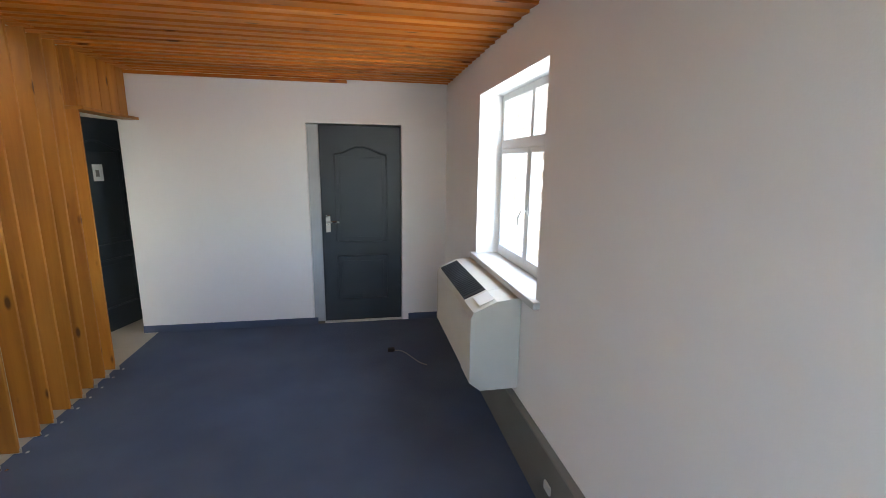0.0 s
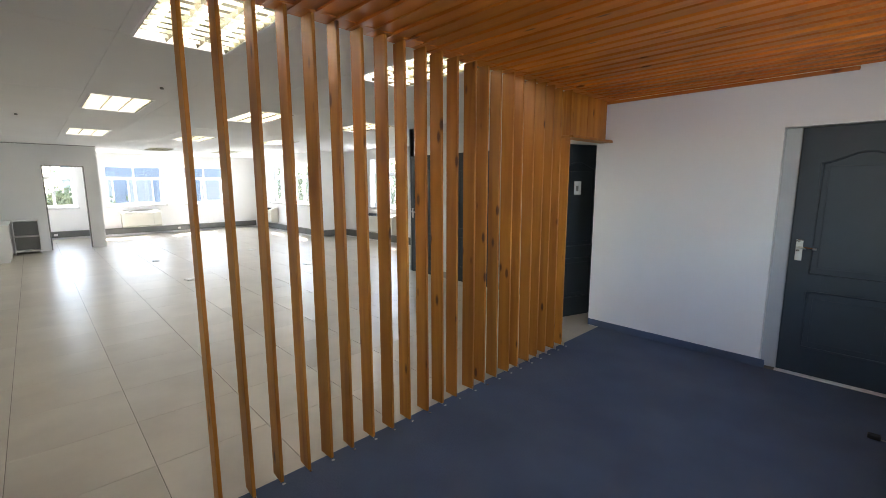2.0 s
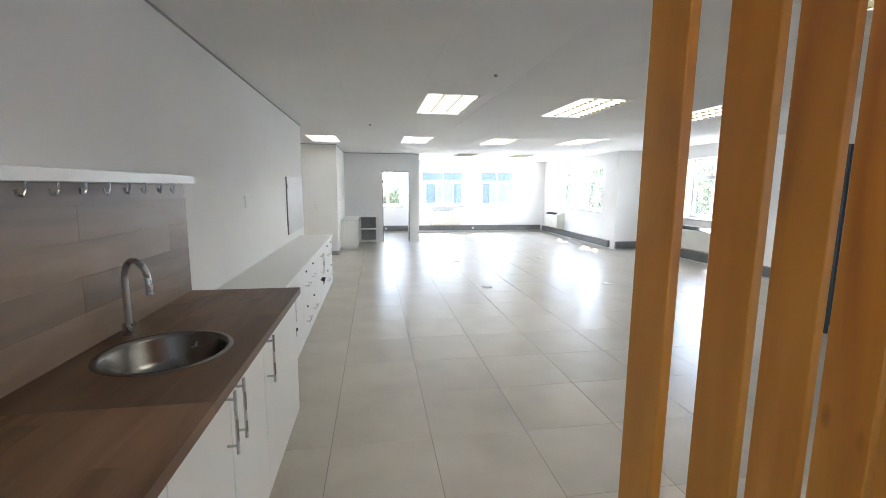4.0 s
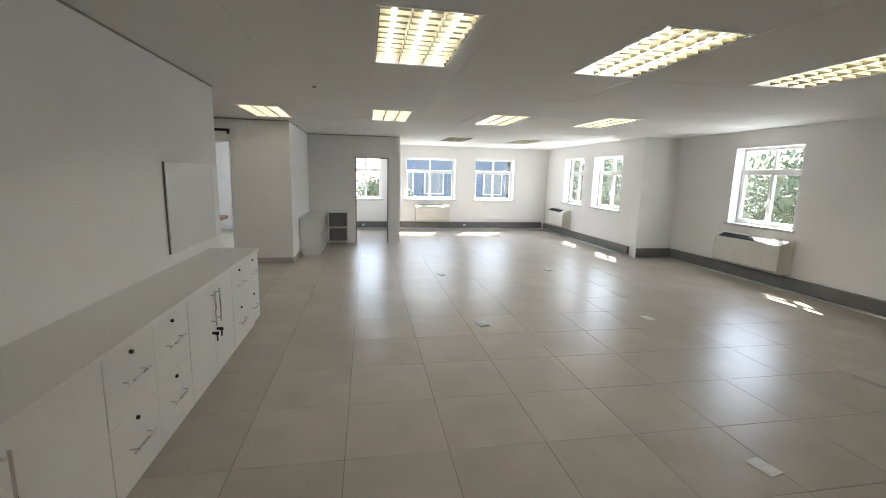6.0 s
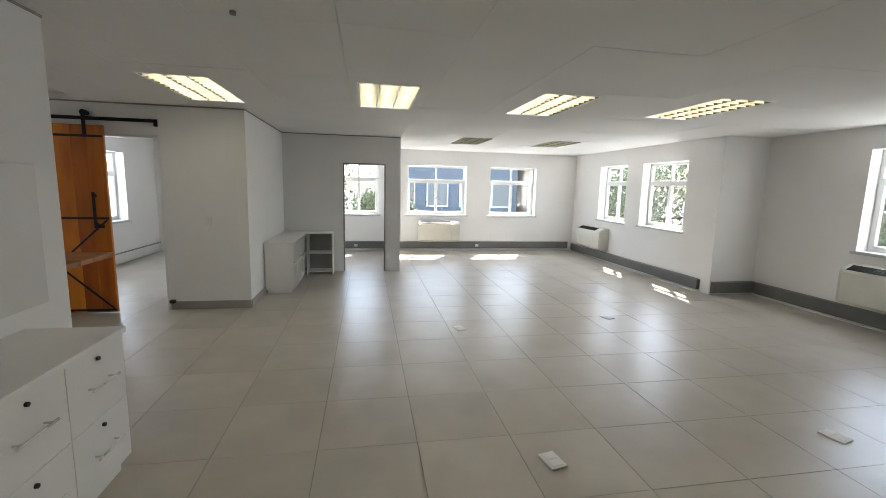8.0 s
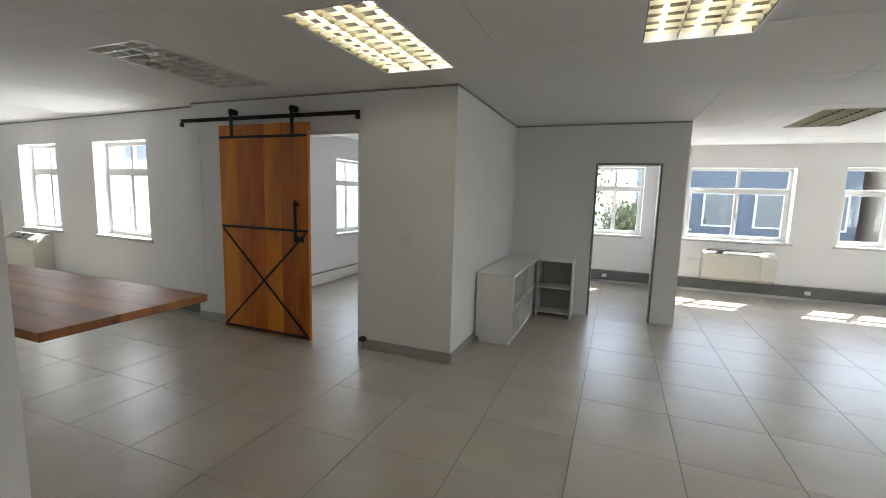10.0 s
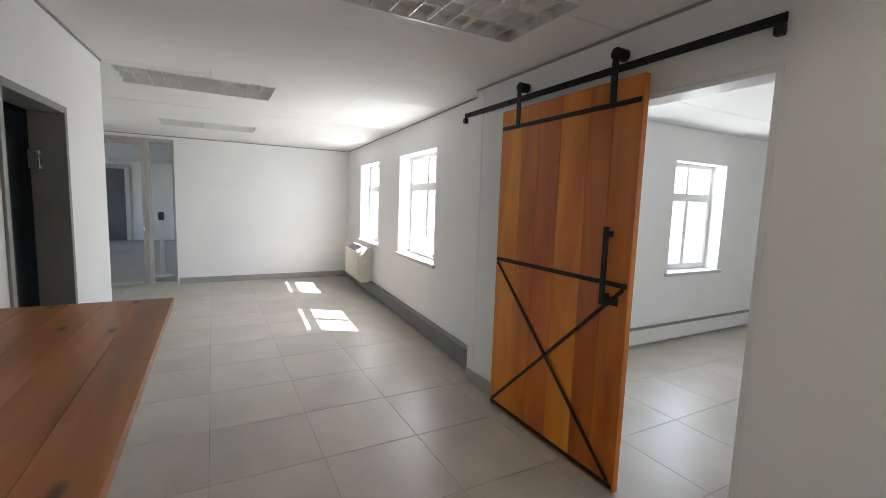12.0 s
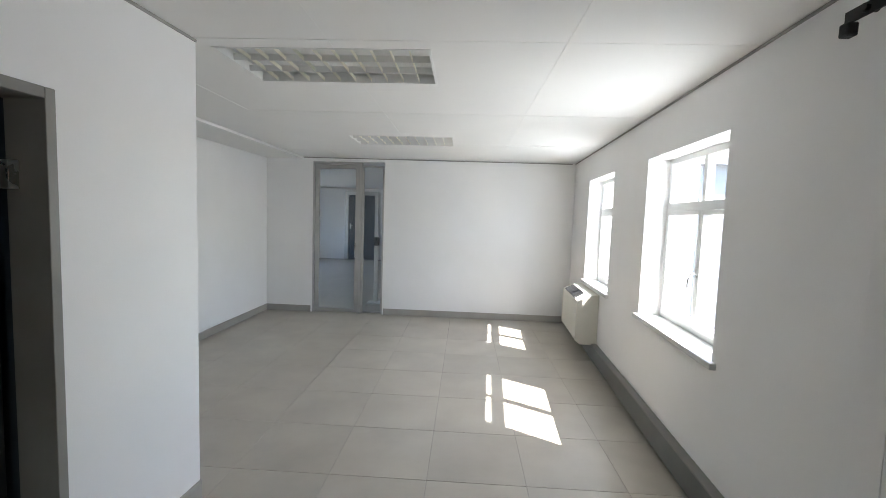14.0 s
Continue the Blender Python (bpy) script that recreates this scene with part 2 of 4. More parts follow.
def wall(name, a, b, thick, openings=(), z0=0.0, z1=2.6, label="white painted plaster wall", material=None):
    """A wall whose room face runs from a to b, with the room on the right of that way; openings: (from, to, bottom, top) along it."""
    a, b = Vector((*a, 0)), Vector((*b, 0))
    d = (b - a).normalized()
    length = (b - a).length
    m = Matrix.Translation(a) @ Matrix.Rotation(math.atan2(d.y, d.x), 4, "Z")
    xs = sorted({0, length, *[v for o in openings for v in o[:2]]})
    bm = bmesh.new()
    for x0, x1 in zip(xs, xs[1:]):
        here = sorted([o for o in openings if o[0] <= x0 + 1e-6 and o[1] >= x1 - 1e-6], key=lambda o: o[2])
        z = z0
        for o in here:
            if o[2] > z + 1e-4:
                box(bm, x0, x1, 0, thick, z, o[2])
            z = o[3]
        if z < z1:
            box(bm, x0, x1, 0, thick, z, z1)
    bmesh.ops.remove_doubles(bm, verts=bm.verts, dist=1e-5)
    ob = solid(name, bm, material or WHITE, label, "wall", "structure")
    ob.matrix_world = m
    return m


def strip(name, a, b, depth, z0, z1, material, label, category="skirting", off=0.0):
    """A strip along a wall's room face from a to b (room on the right)."""
    a, b = Vector((*a, 0)), Vector((*b, 0))
    d = (b - a).normalized()
    ob = solid(name, one(0, (b - a).length, -depth - off, -off, z0, z1, bevel=min(0.004, depth / 4)), material, label, category, "structure")
    ob.matrix_world = Matrix.Translation(a) @ Matrix.Rotation(math.atan2(d.y, d.x), 4, "Z")
    return ob


N, W, E, S = 0, 90, -90, 180
H = 2.49


# ---- windows ----
def window(name, m, w, h, depth=0.2, light=0.0, label="white steel casement window with four panes and a sill"):
    """Local: x along the wall, y outwards, origin at the opening's lower corner on the room face."""
    t = thing(name, m, label, "window", kind="structure")
    y0, y1 = depth - 0.03, depth + 0.02
    fr = bmesh.new()
    f = 0.045
    box(fr, 0, f, y0, y1, 0, h, 0.004)
    box(fr, w - f, w, y0, y1, 0, h, 0.004)
    box(fr, f, w - f, y0, y1, 0, f, 0.004)
    box(fr, f, w - f, y0, y1, h - f, h, 0.004)
    part("window_frame", fr, WINFRAME, t)
    tz = h * 0.70
    part("transom", one(f, w - f, y0 - 0.006, y1, tz - 0.032, tz + 0.032, bevel=0.004), WINFRAME, t)
    c = w / 2
    part("mullion", one(c - 0.022, c + 0.022, y0 - 0.003, y1, tz + 0.032, h - f, bevel=0.003), WINFRAME, t)
    for x0, x1 in ((f, c), (c, w - f)):
        sash = bmesh.new()
        s = 0.034
        za, zb = f, tz - 0.032
        box(sash, x0 + 0.002, x0 + s, y0 - 0.012, y1 - 0.008, za, zb, 0.003)
        box(sash, x1 - s, x1 - 0.002, y0 - 0.012, y1 - 0.008, za, zb, 0.003)
        box(sash, x0 + s, x1 - s, y0 - 0.012, y1 - 0.008, za, za + s, 0.003)
        box(sash, x0 + s, x1 - s, y0 - 0.012, y1 - 0.008, zb - s, zb, 0.003)
        sa = part("casement_sash", sash, WINFRAME, t)
        g = part("pane", one(x0 + s, x1 - s, depth - 0.008, depth - 0.004, za + s, zb - s), GLASS, sa)
        g.visible_shadow = False
        xa, xb = (f, c - 0.022) if x0 == f else (c + 0.022, w - f)
        g = part("pane", one(xa, xb, depth - 0.008, depth - 0.004, tz + 0.032, h - f), GLASS, t)
        g.visible_shadow = False
    hd = tube(bmesh.new(), [(c + 0.005, y0 - 0.012, h * 0.33), (c + 0.005, y0 - 0.045, h * 0.335), (c - 0.005, y0 - 0.06, h * 0.30), (c - 0.01, y0 - 0.06, h * 0.25)], 0.008, 8)
    box(hd, c - 0.012, c + 0.022, y0 - 0.02, y0 - 0.012, h * 0.31, h * 0.36, 0.003)
    part("window_handle", hd, STEEL, t, "metal casement latch")
    part("window_sill", one(-0.05, w + 0.05, -0.035, depth - 0.03, -0.035, 0.004, bevel=0.006), SILL, t)
    if light:
        # area lamp added inside the glass to boost the skylight through the opening
        lamp = bpy.data.lights.new("window_skylight_boost", "AREA")
        lamp.shape, lamp.size, lamp.size_y = "RECTANGLE", w - 0.1, h - 0.1
        lamp.energy, lamp.color = light * w * h, (0.88, 0.945, 1.0)
        new("window_skylight_boost", lamp).matrix_world = m @ pose(w / 2, depth - 0.055, h / 2, -90)
    return t


# ---- the plan ----
XE, YN = 0.833, 4.914
wall("wall_nook_east", (XE, YN), (XE, -0.54), 0.26, [(YN - 3.69, YN - 2.53, 0.964, 2.11)], z1=2.62)
wall("wall_nook_north", (-2.07, YN), (XE, YN), 0.20, [(-0.51 + 2.07, 0.385 + 2.07, 0, 1.985)], z1=2.62)
# the opening in the kitchen wall is made up, for the added window
wall("wall_kitchen", (XE, -0.54), (-8.36, -0.54), 0.14, [(0.15, 1.35, 0.9, 2.2)])
wall("wall_bar", (-8.363, -0.543), (-8.60, -4.31), 0.14, [(2.26, 3.03, 0, 2.02)])
wall("wall_recess_north", (-8.57, -4.313), (-6.84, -4.31), 0.14)
wall("wall_recess_east", (-6.84, -4.31), (-6.84, -8.86), 0.14)
wall("wall_south", (-6.84, -8.86), (-11.74, -8.86), 0.14, [(0.75, 1.90, 0, 2.43)])
SWA, SWB = (-11.70, -8.86), (-11.37, -3.43)
sw_wall = wall("wall_south_west", SWA, SWB, 0.40, [(1.03, 2.17, 0.845, 2.14), (3.15, 4.36, 0.855, 2.135)])
wall("wall_step", (-11.37, -3.43), (-11.25, -3.43), 0.10)
wall("wall_barn", (-11.253, -3.433), (-11.253, -0.253), 0.13, [(1.30, 2.22, 0, 2.13)])
wall("wall_pillar_side", (-11.25, -0.25), (-13.6, -0.25), 0.13)
wall("wall_office", (-13.6, -0.25), (-13.6, 1.827), 0.12, [(1.04, 1.81, 0, 2.0)])
wall("wall_office_side", (-13.603, 1.83), (-16.19, 1.83), 0.12)
wall("wall_west", (-16.19, -3.43), (-16.19, 6.63), 0.26, [(3.98, 4.93, 0.90, 2.13), (5.63, 7.12, 0.91, 2.12), (7.74, 8.97, 0.91, 2.13)])
wall("wall_north_west", (-16.19, 6.63), (-11.4, 6.63), 0.26, [(1.24, 2.30, 0.94, 2.16), (2.83, 4.05, 0.94, 2.16)])
wall("wall_north_step", (-11.397, 6.633), (-11.4, 7.43), 0.2)
wall("wall_north", (-11.4, 7.43), (-5.8, 7.43), 0.26, [(1.42, 2.62, 0.92, 2.21)])
wall("wall_washroom_west", (-5.8, 7.43), (-5.8, 5.43), 0.12)
wall("wall_washroom", (-5.803, 5.43), (-2.07, 5.43), 0.12)
wall("wall_nook_back", (-2.073, 5.43), (-2.073, YN + 0.003), 0.10)
wall("wall_inner_south", (-11.91, -3.43), (-16.19, -3.43), 0.26, [(0.29, 1.29, 0.81, 2.11), (2.04, 3.04, 0.81, 2.11)])
wall("wall_hall_south", (-4.5, -17.0), (-12.0, -17.0), 0.14)
# both openings are unseen, added to let skylight into the hall
wall("wall_hall_east", (-4.5, -9.0), (-4.5, -17.0), 0.14, [(0.4, 2.4, 0.7, 2.3), (4.2, 6.2, 0.7, 2.3)])
wall("wall_hall_west", (-12.0, -17.0), (-12.0, -9.0), 0.14)
wall("wall_hall_north", (-12.0, -9.003), (-8.8, -9.003), 0.02)
wall("wall_hall_north_side", (-7.5, -9.003), (-4.5, -9.003), 0.02)

# unseen backing, added so that no daylight leaks round door_1
solid("wall_behind_door", one(-0.7, 0.7, 5.125, 5.16, -0.2, 2.3), WHITE, "unseen backing added behind the door to block outside light", "wall", "structure")
# unseen window added behind the first camera position to light nook and kitchen
window("window_12", pose(XE - 0.15, -0.54, 0.9, 0, 0, S), 1.2, 1.3, 0.1, light=0.22)
window("window_1", pose(XE, 3.69, 0.964, 0, 0, E), 1.16, 1.146, light=0.55)
window("window_2", pose(-9.98, 7.43, 0.92, 0, 0, N), 1.20, 1.29, light=1.0)
window("window_3", pose(-14.95, 6.63, 0.94, 0, 0, N), 1.06, 1.22, light=1.1)
window("window_4", pose(-13.36, 6.63, 0.94, 0, 0, N), 1.22, 1.22, light=1.1)
window("window_5", pose(-16.19, 0.55, 0.90, 0, 0, W), 0.95, 1.23, light=1.2)
window("window_6", pose(-16.19, 2.20, 0.91, 0, 0, W), 1.49, 1.21, light=1)
window("window_7", pose(-16.19, 4.31, 0.91, 0, 0, W), 1.23, 1.22, light=1)
window("window_8", sw_wall @ pose(1.03, 0, 0.845), 1.14, 1.295, light=1.4)
window("window_9", sw_wall @ pose(3.15, 0, 0.855), 1.21, 1.28, light=1.4)
window("window_10", pose(-12.2, -3.43, 0.81, 0, 0, S), 1.00, 1.30, light=1.5)
window("window_11", pose(-13.95, -3.43, 0.81, 0, 0, S), 1.00, 1.30, light=1.5)

# ---- floors and ceilings ----
ROOMS = [(-16.45, -11.91, -3.69, 6.89), (-11.91, -5.7, -0.68, 7.69), (-5.7, 1.09, -0.68, 5.55), (-11.91, -6.7, -9.0, -0.68), (-12.14, -4.36, -17.14, -9.0)]
LAMPS = [(-2.75, 1.42), (-2.72, 3.05), (-6.33, 1.40), (-6.25, 3.03), (-6.2, 4.72), (-10.07, 1.42), (-10.0, 3.12), (-9.72, 4.75), (-13.75, 3.18), (-13.65, 4.85), (-10.22, -0.40), (-10.25, -2.17), (-9.22, -4.70), (-9.27, -7.20)]
LL, LB = 1.16, 0.56


def pieces(x0, x1, y0, y1, holes):
    """The rectangle less the holes, cut into rectangles."""
    holes = [h for h in holes if h[0] < x1 and h[1] > x0 and h[2] < y1 and h[3] > y0]
    xs = sorted({x0, x1, *[min(max(v, x0), x1) for h in holes for v in h[:2]]})
    ys = sorted({y0, y1, *[min(max(v, y0), y1) for h in holes for v in h[2:]]})
    for a, b in zip(xs, xs[1:]):
        for c, d in zip(ys, ys[1:]):
            if not any(h[0] < (a + b) / 2 < h[1] and h[2] < (c + d) / 2 < h[3] for h in holes):
                yield a, b, c, d


fl = bmesh.new()
for r in ROOMS:
    box(fl, *r, -0.25, -0.004)
floor = solid("floor", fl, GROUT, "beige-grey porcelain tile floor with dark grout", "floor", "structure")
solid("carpet", one(-1.95, XE, 1.0, YN, -0.002, 0.006, bevel=0.002), CARPET, "blue cut-pile office carpet in the nook", "carpet", "structure")
cb = bmesh.new()
holes = [(x - LL / 2 - 0.012, x + LL / 2 + 0.012, y - LB / 2 - 0.012, y + LB / 2 + 0.012) for x, y in LAMPS] + [(-1.99, 1.09, 0.97, 5.0)]
for a0, a1, b0, b1 in ROOMS:
    box(cb, a0, a1, b0, b1, H + 0.075, H + 0.2)
    # boards laid in strips with thin joints
    for i in range(15):
        for j in range(36):
            x0, x1 = max(-16.5 + i * 1.2 + 0.001, a0), min(-16.5 + i * 1.2 + 1.199, a1)
            y0, y1 = max(-17.3 + j * 0.765 + 0.001, b0), min(-17.3 + j * 0.765 + 0.764, b1)
            if x1 - x0 < 0.01 or y1 - y0 < 0.01:
                continue
            z = H + 0.0025 * noise.noise((x0 * 1.7, y0 * 1.3, 0.3))
            for q in pieces(x0, x1, y0, y1, holes):
                box(cb, *q, z, H + 0.012)
ceiling = solid("ceiling", cb, CEIL, "white ceiling boards with fine straight joints", "ceiling", "structure")
# strip dropped slightly to give the ceiling its shaded band by the recess
solid("ceiling_soffit", one(-7.44, -6.841, -8.858, -4.312, H - 0.035, H - 0.006, bevel=0.003), CEIL, "white ceiling strip lowered to shape the shaded band along the recess wall", "ceiling", "structure")
nc = bmesh.new()
k = 0
y = 0.98
while y < YN - 0.01:
    y1 = min(y + 0.118, YN)
    c0, c1 = 2.372 + 0.003 * math.sin(k * 2.3), 2.387
    v = [nc.verts.new(p) for p in ((-1.99, y - 0.012, c0), (XE, y - 0.012, c0), (XE, y1, c1), (-1.99, y1, c1), (-1.99, y - 0.012, c0 + 0.016), (XE, y - 0.012, c0 + 0.016), (XE, y1, c1 + 0.016), (-1.99, y1, c1 + 0.016))]
    for f in ((3, 2, 1, 0), (4, 5, 6, 7), (0, 1, 5, 4), (1, 2, 6, 5), (2, 3, 7, 6), (3, 0, 4, 7)):
        nc.faces.new([v[q] for q in f])
    y += 0.115
    k += 1
solid("ceiling_nook", nc, PINE_X, "overlapping orange varnished pine ceiling boards", "ceiling", "structure")
solid("trim_ceiling_edge", one(-2.0, -0.12, YN - 0.022, YN - 0.001, 2.345, 2.372, bevel=0.003), PINE_X, "orange pine edge strip under the boards", "trim", "structure")
solid("ceiling_nook_edge", one(-2.0, XE, 0.93, 0.97, 2.35, H + 0.01, bevel=0.004), PINE_X, "orange pine fascia board", "trim", "structure")


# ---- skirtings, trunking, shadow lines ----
# grey strips put the dark shadow line under the ceiling into colour
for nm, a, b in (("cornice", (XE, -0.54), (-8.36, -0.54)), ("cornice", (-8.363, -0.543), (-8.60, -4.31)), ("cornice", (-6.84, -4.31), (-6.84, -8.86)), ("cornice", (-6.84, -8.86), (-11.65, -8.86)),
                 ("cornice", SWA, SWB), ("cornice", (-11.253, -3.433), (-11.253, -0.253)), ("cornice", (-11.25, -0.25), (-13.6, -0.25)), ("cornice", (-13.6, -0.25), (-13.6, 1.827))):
    strip(nm, a, b, 0.008, H - 0.018, H - 0.003, SHADOW_LINE, "thin grey strip painted as the shadow line at the ceiling", "trim")
for a, b in (((-8.363 - 0.19, -0.543 - 3.04), (-8.60, -4.31)), ((-6.84, -4.31), (-6.84, -8.86)), ((-6.84, -8.86), (-7.57, -8.86)), ((-8.76, -8.86), (-11.65, -8.86)), ((-11.37, -3.43), (-11.25, -3.43)),
             ((-11.253, -3.433), (-11.253, -2.14)), ((-11.253, -1.20), (-11.253, -0.253)), ((-11.25, -0.25), (-13.6, -0.25)), ((-5.803, 5.43), (-2.07, 5.43)), ((-8.60, -4.313), (-6.84, -4.31))):
    strip("baseboard", a, b, 0.012, 0.001, 0.105, SKIRT, "grey-beige tile skirting along the wall")
for a, b, z0, z1, d in ((SWA, SWB, 0.035, 0.205, 0.06), ((-16.19, 1.85), (-16.19, 6.5), 0.06, 0.225, 0.06), ((-16.19, -0.4), (-16.19, 1.7), 0.06, 0.225, 0.06), ((-16.1, 6.63), (-11.6, 6.63), 0.04, 0.20, 0.06),
                        ((-11.4, 6.65), (-11.4, 7.43), 0.03, 0.20, 0.05), ((-11.3, 7.43), (-5.8, 7.43), 0.03, 0.20, 0.06), ((XE, YN), (XE, 1.64), 0.02, 0.33, 0.035), ((-11.91, -3.43), (-16.1, -3.43), 0.04, 0.2, 0.06)):
    strip("trim_trunking", a, b, d, z0, z1, TRUNK if a[1] != -3.43 else PLASTIC, "dark grey cable trunking along the wall", "trunking")
    strip("trim_trunking_lip", a, b, d + 0.004, z1 + 0.0005, z1 + 0.012, GREYFRAME, "grey lid edge of the cable trunking", "trunking")
strip("baseboard", (-2.07, YN), (-0.47, YN), 0.012, 0.007, 0.075, CARPET, "blue carpet upstand along the nook wall")
strip("baseboard", (0.45, YN), (XE - 0.08, YN), 0.012, 0.007, 0.075, CARPET, "blue carpet upstand along the nook wall")
strip("trim_pipe", (-11.3, 7.43), (-5.8, 7.43), 0.02, 0.004, 0.022, PLASTIC, "white pipe under the trunking", "pipe", off=0.075)
strip("trim_pipe", (-14.4, 6.63), (-11.6, 6.63), 0.02, 0.004, 0.022, PLASTIC, "white pipe under the trunking", "pipe", off=0.075)


# ---- doors ----
def panel_door(name, m, w, h, label, kind="structure", handle_left=True, sign=False):
    """Local: x along the leaf, y away from the viewer, origin at its lower left corner."""
    t = thing(name, m, label, "door", kind=kind)
    part("door_leaf", one(0, w, 0, 0.04, 0.008, h, bevel=0.003), DOOR, t)

    def moulding(x0, x1, z0, z1, arch):
        bm = bmesh.new()
        pts = [(x0, -0.002, z1 - arch), (x0, -0.002, z0), (x1, -0.002, z0), (x1, -0.002, z1 - arch)]
        n = 14
        pts += [(x1 + (x0 - x1) * i / n, -0.002, z1 - arch + arch * math.sin(math.pi * i / n) ** 2) for i in range(1, n)] if arch else []
        pts.append(pts[0])
        tube(bm, pts, 0.011, 6)
        return bm
    xi = w * 0.18
    part("panel_moulding", moulding(xi, w - xi, h * 0.425, h * 0.90, 0.075), DOOR, t)
    part("panel_moulding", moulding(xi, w - xi, h * 0.12, h * 0.35, 0), DOOR, t)
    part("panel", one(xi + 0.04, w - xi - 0.04, -0.006, 0.001, h * 0.45, h * 0.85, bevel=0.004), DOOR, t)
    part("panel", one(xi + 0.04, w - xi - 0.04, -0.006, 0.001, h * 0.145, h * 0.325, bevel=0.004), DOOR, t)
    hx = 0.06 if handle_left else w - 0.06
    sgn = 1 if handle_left else -1
    hd = part("door_handle", one(hx - 0.022, hx + 0.022, -0.009, -0.001, h * 0.475, h * 0.56, bevel=0.003), STEEL, t, "brushed steel lever handle")
    lv = tube(bmesh.new(), [(hx, -0.008, h * 0.53), (hx, -0.045, h * 0.53), (hx + sgn * 0.03, -0.052, h * 0.53), (hx + sgn * 0.11, -0.05, h * 0.528)], 0.009, 8)
    part("lever", lv, STEEL, hd)
    if sign:
        part("door_sign", one(w / 2 - 0.05, w / 2 + 0.05, -0.012, -0.007, h * 0.72, h * 0.795, bevel=0.001), PAPER, t, "small white paper notice")
        part("sign_mark", one(w / 2 - 0.025, w / 2 + 0.01, -0.0135, -0.0122, h * 0.74, h * 0.77), GREYFRAME, t)
    return t


bd = panel_door("door_1", pose(-0.40, YN + 0.05, 0.006), 0.78, 1.97, "closed blue-grey moulded panel door with an arched panel")
part("threshold", one(-0.005, 0.785, -0.05, 0.04, 0.0, 0.009, bevel=0.002), PLASTIC, bd, "pale worn threshold strip")
# grey of this strip stands for the soft shade left of the leaf
part("jamb", one(-0.108, -0.002, 0.015, 0.05, 0.001, 1.976, bevel=0.004), JAMB_SHADE, bd, "jamb strip greyed to carry the soft shade beside the door")
panel_door("door_2", pose(-2.47, 4.66, 0.004, 0, 0, 72.5), 0.80, 1.98, "open blue-grey moulded door with a small white notice", kind="structure", sign=True)
panel_door("door_3", pose(-4.72, 5.395, 0.004), 0.95, 2.02, "closed blue-grey washroom door in a white wall")
panel_door("door_4", pose(-5.74, 5.395, 0.004), 0.68, 2.02, "closed blue-grey washroom door in a white wall")
bar_m = Matrix.Translation((-8.363, -0.543, 0)) @ Matrix.Rotation(math.atan2(-3.767, -0.237), 4, "Z")
dd = thing("door_5", bar_m @ pose(2.30, 0.0, 0.004), "blue-grey door with recess shade in its paint, deep in a grey steel frame", "door", kind="structure")
leaf = part("door_leaf", one(0.005, 0.685, 0.20, 0.24, 0.01, 1.86, bevel=0.003), DOOR_SHADED, dd)
part("door_handle", tube(bmesh.new(), [(0.06, 0.20, 1.0), (0.06, 0.16, 1.0), (0.16, 0.155, 0.998)], 0.009, 8), STEEL, dd, "brushed steel lever handle")
fr = bmesh.new()
for x0, x1 in ((-0.039, -0.002), (0.692, 0.729)):
    box(fr, x0, x1, -0.012, 0.155, 0.0, 2.015, 0.003)
box(fr, -0.002, 0.692, -0.012, 0.155, 1.975, 2.015, 0.003)
part("door_frame", fr, GREYFRAME, dd, "grey painted steel frame")
for z in (0.25, 1.66):
    part("hinge", one(0.655, 0.691, 0.10, 0.15, z, z + 0.10, bevel=0.002), STEEL, dd, "steel butt hinge")
# added dark box behind the frame keeps daylight out and the leaf dark
st = solid("wall_store", box(box(box(one(-0.1, 0.79, 0.30, 0.34, 0, 2.2), -0.1, -0.04, 0.1405, 0.30, 0, 2.2), 0.73, 0.79, 0.1405, 0.30, 0, 2.2), -0.04, 0.73, 0.1405, 0.30, 2.02, 2.2), DOOR, "dark box added behind the frame to keep light off the door", "wall", "structure")
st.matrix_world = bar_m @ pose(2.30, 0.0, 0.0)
hd6 = panel_door("door_6", pose(-5.97, -16.95, 0.004, 0, 0, 180), 0.92, 2.25, "dark door in a grey frame at the end of the hall")
for x0, x1, z0, z1 in ((-0.13, -0.004, 0.0, 2.38), (0.924, 1.05, 0.0, 2.38), (-0.003, 0.923, 2.254, 2.38)):
    part("door_frame", one(x0, x1, -0.03, 0.045, z0, z1, bevel=0.004), ALU, hd6, "grey metal door frame")

gd = thing("glass_door", pose(-7.59, -8.86, 0.0, 0, 0, 180), "aluminium framed glass door with a narrow side light", "door", kind="structure")


def framed(parent, name, x0, x1, z0, z1, f, y0, y1, mat):
    bm = bmesh.new()
    box(bm, x0, x0 + f, y0, y1, z0, z1, 0.003)
    box(bm, x1 - f, x1, y0, y1, z0, z1, 0.003)
    box(bm, x0 + f, x1 - f, y0, y1, z0, z0 + f, 0.003)
    box(bm, x0 + f, x1 - f, y0, y1, z1 - f, z1, 0.003)
    ob = part(name, bm, mat, parent)
    g = part("pane", one(x0 + f, x1 - f, (y0 + y1) / 2 - 0.003, (y0 + y1) / 2 + 0.003, z0 + f, z1 - f), GLASS, ob)
    g.visible_shadow = False
    return ob


framed(gd, "door_leaf", 0.035, 0.745, 0.012, 2.38, 0.062, 0.03, 0.07, ALU)
framed(gd, "side_light", 0.79, 1.145, 0.012, 2.38, 0.03, 0.03, 0.07, ALU)
fb = bmesh.new()
for x0, x1 in ((0.001, 0.03), (0.75, 0.788)):
    box(fb, x0, x1, 0.01, 0.09, 0.0, 2.425, 0.003)
